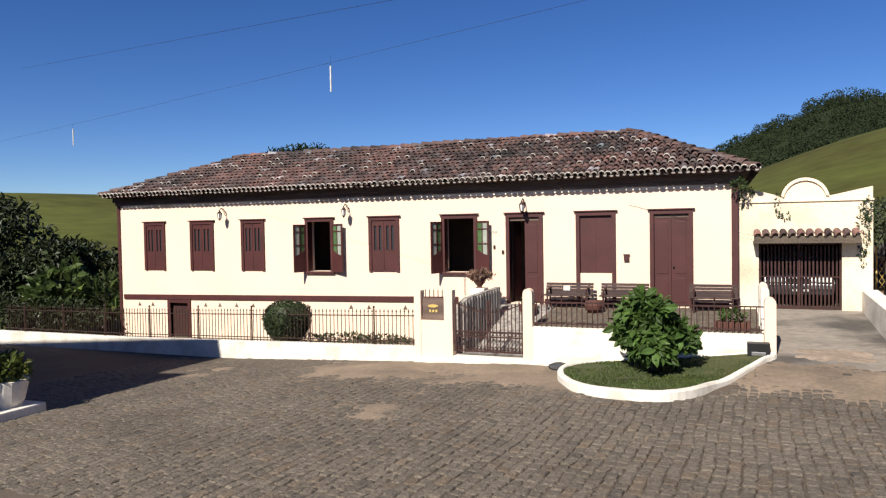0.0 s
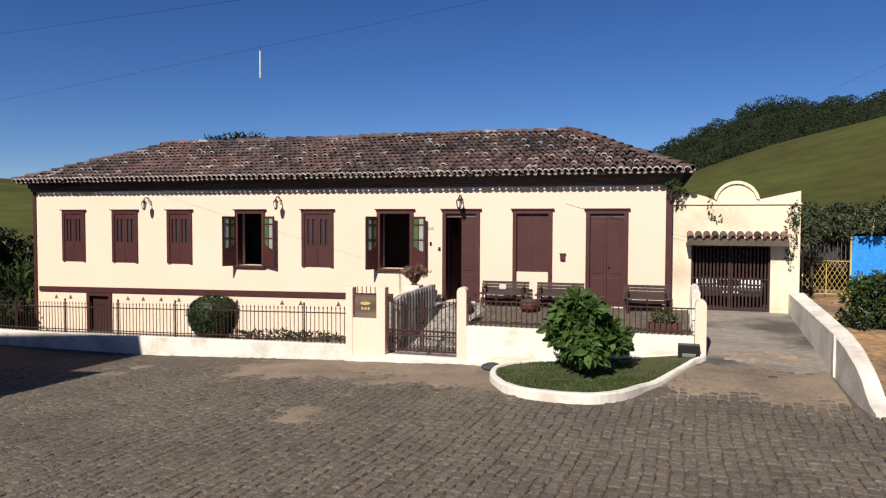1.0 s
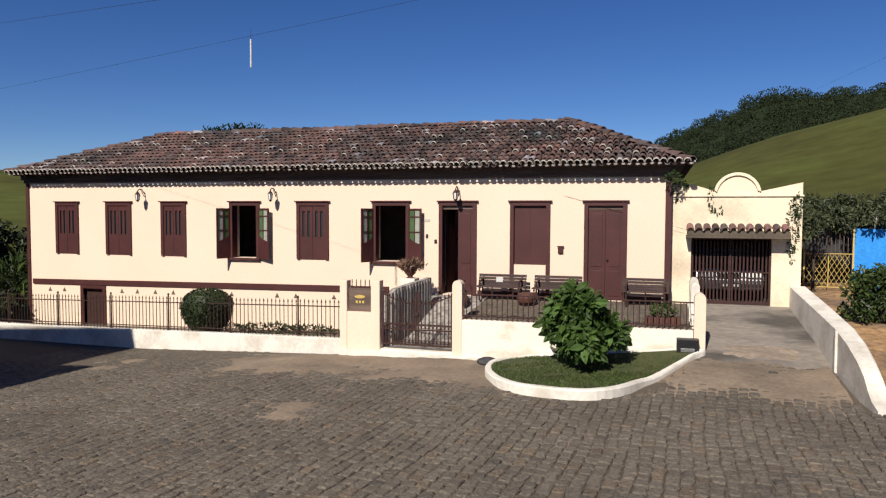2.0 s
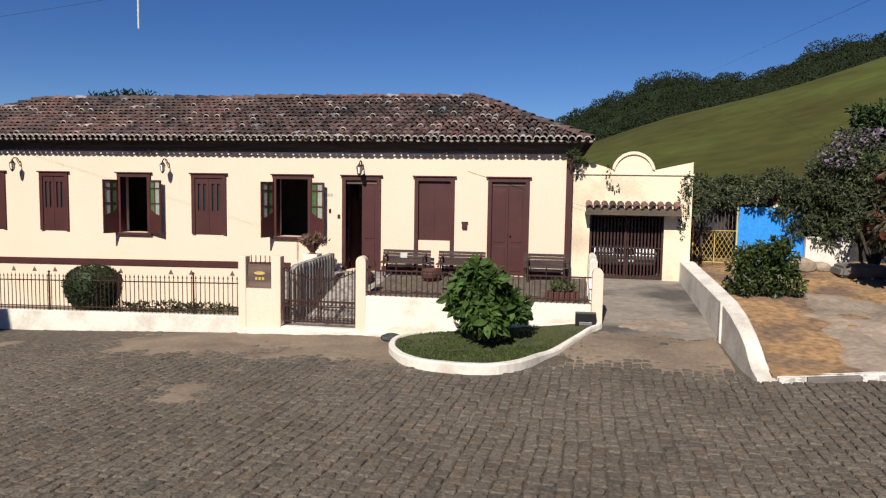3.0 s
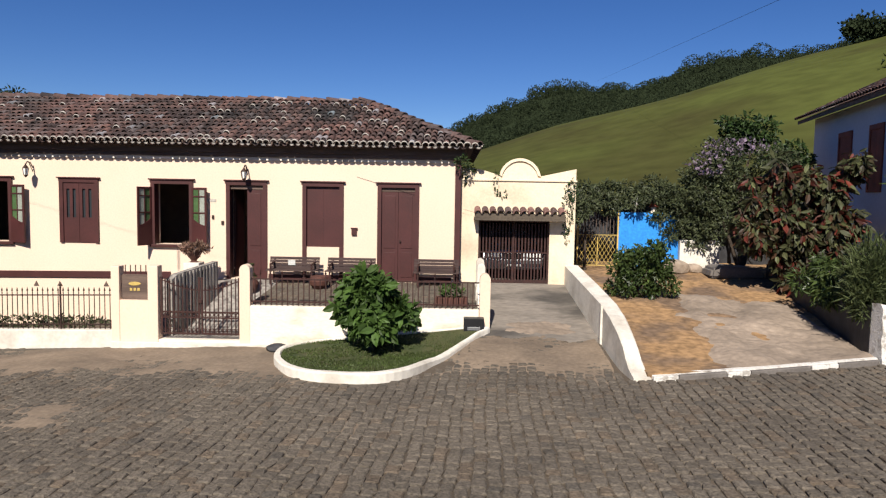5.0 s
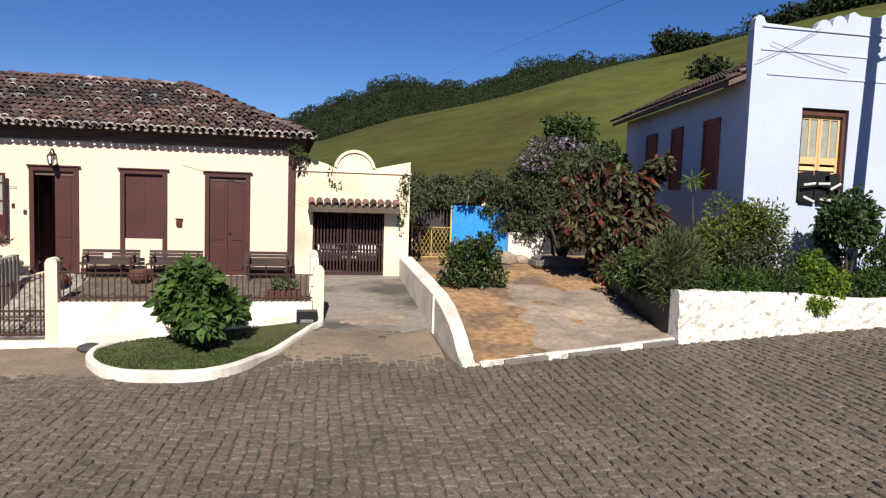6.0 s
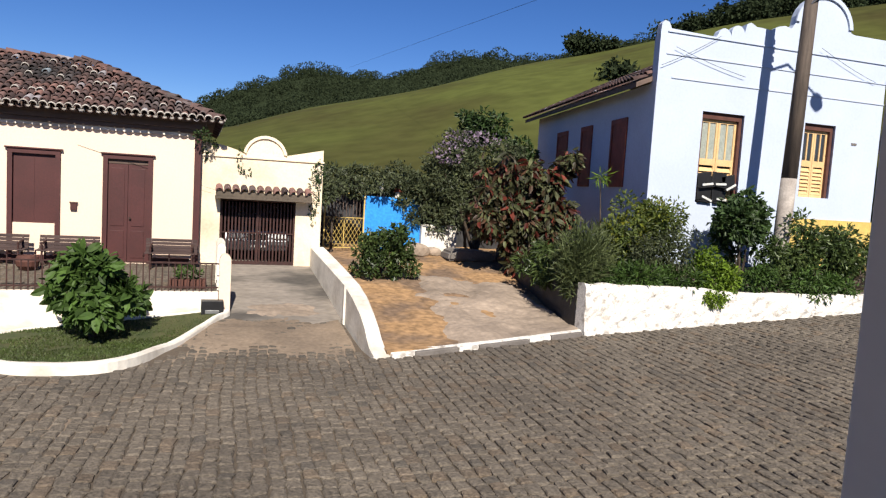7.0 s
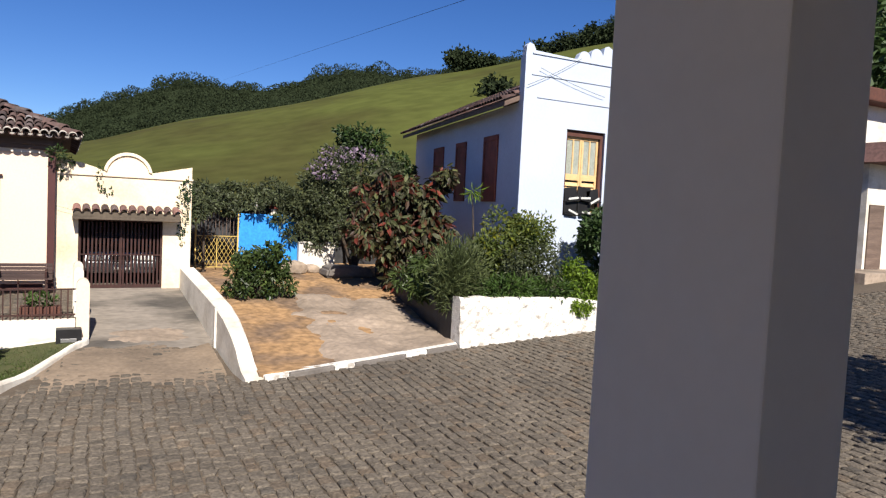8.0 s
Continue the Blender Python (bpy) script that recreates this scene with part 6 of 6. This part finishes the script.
# ---------------------------------------------------------------- woods on the far hills
r = np.random.RandomState(9)
blobs = []
while len(blobs) < 3000:
    a, d = r.uniform(-12, 64), r.uniform(215, 352)
    if a < 0 and r.rand() > 0.5:
        continue
    e = hill(a, d)
    x, y = EYE0[0] + d * math.sin(radians(a)), EYE0[1] + d * math.cos(radians(a))
    s = 1.3 + 2.6 * r.rand() ** 2.2
    blobs.append((x, y, e + s * 0.55, s * 1.3, s * 1.3, s))
tagged(new("woods", mesh_of("woods", leaves(blobs, 400000, 0.62, 61, aspect=0.85, droop=0.1, shell=0.75, jitter=0.05), "forest")), "dark wooded hill crest behind the pasture", "woods", "", "stuff")
bm = bmesh.new()
rows = []
for a in range(-14, 67, 2):
    rows.append([bm.verts.new((EYE0[0] + d * math.sin(radians(a)), EYE0[1] + d * math.cos(radians(a)), hill(a, d) + 1.6 + 1.0 * noise.noise((a * 0.7, d * 0.08, 0)))) for d in (206, 215, 235, 260, 290, 315, 335, 360)])
for p, q in zip(rows, rows[1:]):
    for k in range(7):
        bm.faces.new((p[k], q[k], q[k + 1], p[k + 1]))
bmesh.ops.recalc_face_normals(bm, faces=bm.faces)
structure("woods_floor", bm, "forest", "shaded floor of the hill woods", smooth=True)
blobs = []
for a, d, s, h in ((29.0, 146, 2.6, 4), (29.9, 146, 2.3, 3), (30.8, 147, 1.8, 2.5), (28.5, 146, 1.6, 5), (31.5, 147, 1.5, 2), (35.5, 148, 2.6, 2), (37.5, 147, 2.8, 2), (39.5, 146, 3.0, 3), (41.5, 146, 3, 3), (44, 146, 3, 3), (47, 146, 3.2, 3), (50, 146, 3.2, 3), (54, 146, 3.2, 3), (58, 146, 3.2, 3), (32.0, 100, 2.0, 1.2), (32.8, 98, 1.6, 1.0)):
    x, y = EYE0[0] + d * math.sin(radians(a)), EYE0[1] + d * math.cos(radians(a))
    z = hill(a, d)
    blobs.append((x, y, z + h * 0.6, s, s, s * 0.75))
tagged(new("hill_trees", mesh_of("hill_trees", leaves(blobs, 9000, 0.7, 62, aspect=0.7, shell=0.3, jitter=0.22), "forest")), "scattered dark trees along the pasture ridge", "trees", "", "stuff")

# cables across the sky
def bearing(a, e, d):
    return (EYE0[0] + d * math.sin(radians(a)), EYE0[1] + d * math.cos(radians(a)), EYE0[2] + d * math.tan(radians(e)))


def sky_cable(far, near, stretch, r):
    p, q = Vector(bearing(*far)), Vector(bearing(*near))
    cable("power_cable", p, p + (q - p) * stretch, 0.0, r)


sky_cable((10.7, 8.95, 200), (29.3, 16.26, 40), 1.10, 0.013)
sky_cable((-52.9, 11.5, 60), (-29.4, 17.78, 25), 1.25, 0.008)
line = cable("light_string", (-34, 22.3, 7.25), (8.0, 8.3, 7.1), 0.1, 0.003, "very thin wire across the street carrying white tubes")
for x, y, top in ((-10.0, 14.3, 7.0), (-22.0, 18.3, 6.98)):
    tube = thing("hanging_tube", (x, y, top - 0.55), "slim white light tube hanging from a thin wire", "light tube", "tubes hanging over the street")
    bm = bmesh.new()
    limb(bm, (x, y, top - 0.55), (x, y, top), 0.018, 0.018, 8)
    part("tube", bm, "curtain", tube)
    bm = bmesh.new()
    limb(bm, (x, y, top), (x, y, top + 0.22), 0.003, 0.003, 4)
    part("cord", bm, "wire", tube)
# lines close to the facade, added for both the wires and their cast shadows
for p, q in (((8.34, 16.72, 6.81), (9.97, 16.72, 7.68)), ((13.18, 16.72, 7.78), (15.14, 16.72, 7.11)), ((8.71, 16.72, 7.28), (10.82, 16.72, 6.79))):
    cable("drop_wire", p, q, 0.04, 0.006, "thin dark wire standing for wires and wire shadows across the pale blue facade")
cable("house_cable", (-4.54, 19.98, 4.05), (0.3, 20.1, 2.75), 0.05, 0.003, "thin slack cable along the cream wall")

# ---------------------------------------------------------------- setts of the street


def sett(lx, ly, h, seed):
    q = random.Random(seed)
    j = lambda s: q.uniform(-s, s)
    vs = []
    ring = []
    for sx, sy in ((-1, -1), (1, -1), (1, 1), (-1, 1)):   # each corner cut by its own amount
        c, e = q.uniform(0.10, 0.40), q.uniform(0.10, 0.40)
        p = (sx * lx / 2 + j(0.015), sy * ly / 2 + j(0.018))
        one, two = (p[0], p[1] * (1 - c)), (p[0] * (1 - e), p[1])
        ring += [one, two] if sx * sy > 0 else [two, one]
    for z, f in ((-0.05, 1.0), (h - 0.012, 0.97), (h, 0.74)):
        vs += [(x * f, y * f, z + (j(0.004) if z > 0 else 0)) for x, y in ring]
    fs = [tuple(range(16, 24))]
    for o in (0, 8):
        for k in range(8):
            fs.append((o + k, o + (k + 1) % 8, o + 8 + (k + 1) % 8, o + 8 + k))
    return vs, fs


LENS = [0.17, 0.20, 0.23, 0.26]
shapes = [[sett(0.157, L - 0.008, 0.026, 10 * i + k) for k in range(6)] for i, L in enumerate(LENS)]
sett_meshes = []
for row in shapes:
    sett_meshes.append([])
    for vs, fs in row:
        me = bpy.data.meshes.new("sett")
        me.from_pydata(vs, [], fs)
        me.materials.append(M["cobble"])
        sett_meshes[-1].append(me)
rng = random.Random(12)
store = [[], []]
single = 0


def paved(x, y):
    if y > 16.72 and x > -9.4 or y > front_y(x) - 0.05:
        return False
    if -1.40 < x < 0.95 and y > 16.6:
        return False
    if x >= 0.85 and y > (14.0 if x < 1.31 else kerb_y(x) - 0.03):
        return False
    if -5.7 < x < -1.3 and y > 13.6:
        a = math.atan2(y - cy, x - cx)
        if math.hypot(x - cx, y - cy) < np.interp(a, ang[order], rad[order], period=2 * math.pi) + 0.08:
            return False
    return True


for i in range(300):
    x0 = -17.5 + i * 0.163
    y = (7.0 if x0 < 0 else 4.6) + rng.uniform(0, 0.2)
    lean = 0.07
    while y < 18.2:
        k = rng.randrange(4)
        L = LENS[k]
        x = x0 + (y - 11) * lean + 0.05 * math.sin(y * 0.8 + i * 0.07) + 0.03 * noise.noise((x0 * 0.8, y * 1.2, 5)) + rng.uniform(-0.012, 0.012)
        yy = y + L / 2
        y += L
        if not paved(x, yy):
            continue
        z = surf(x, yy) + rng.uniform(-0.006, 0.006)
        dusty = noise.noise((x * 0.5, yy * 0.5, 7)) + (yy - 14.2) * 0.35
        z -= 0.013 * max(0.0, min(1.0, (-x - 2.0) / 5.0))
        if dusty > 0.5:
            z -= 0.012
        m = Matrix.Translation((x, yy, z)) @ Matrix.Rotation(rng.uniform(-0.13, 0.13) - lean, 4, "Z") @ Matrix.Rotation(rng.uniform(-0.03, 0.03), 4, "X")
        v = rng.randrange(6)
        if -3.0 < x < 1.2 and 7.7 < yy < 10.2 and single < 300:
            ob = new("sett", sett_meshes[k][v])
            ob.parent = road
            ob.matrix_basis = m
            single += 1
        else:
            put(store, shapes[k][v], m)
ob = new("setts", mesh_of("setts", (store[0], [], store[1]), "cobble"))
ob.parent = road
ob["kind"] = "stuff"
# stone setts of the terrace
store = [[], []]
for i in range(30):
    y = 17.15
    while y < 19.95:
        k = rng.randrange(4)
        x = -6.35 + i * 0.165
        put(store, shapes[k][rng.randrange(6)], Matrix.Translation((x, y + LENS[k] / 2, 1.21 + 0.06 * (y - 17.0) - 0.012)))
        y += LENS[k]
ob = new("setts", mesh_of("setts", (store[0], [], store[1]), "cobble"))
ob.parent = bpy.data.objects["terrace_floor"]
ob["kind"] = "stuff"
# sand and dust drifted over the setts towards the walls
def drift(x, y):
    d = -0.044 + 0.05 * noise.noise((x * 0.45, y * 0.45, 7)) + 0.03 * noise.noise((x * 1.6, y * 1.6, 8)) + 0.012 * noise.noise((x * 6, y * 6, 9))
    d += 0.030 * max(0.0, min(2.0, (y - 13.2))) * (1.0 if x > -11 else max(0.0, 1 - (-11 - x) / 4))
    d += 0.012 * max(0.0, min(1.0, (x + 1.7) / 0.5)) * max(0.0, min(1.0, (y - 14.4) / 0.8))
    return surf(x, y) + 0.012 + d


structure("sand_drift", sheet(-17.0, 0.84, 10.5, 16.8, drift, 225, 84), "sand", "sandy dust drifted over the cobbles")
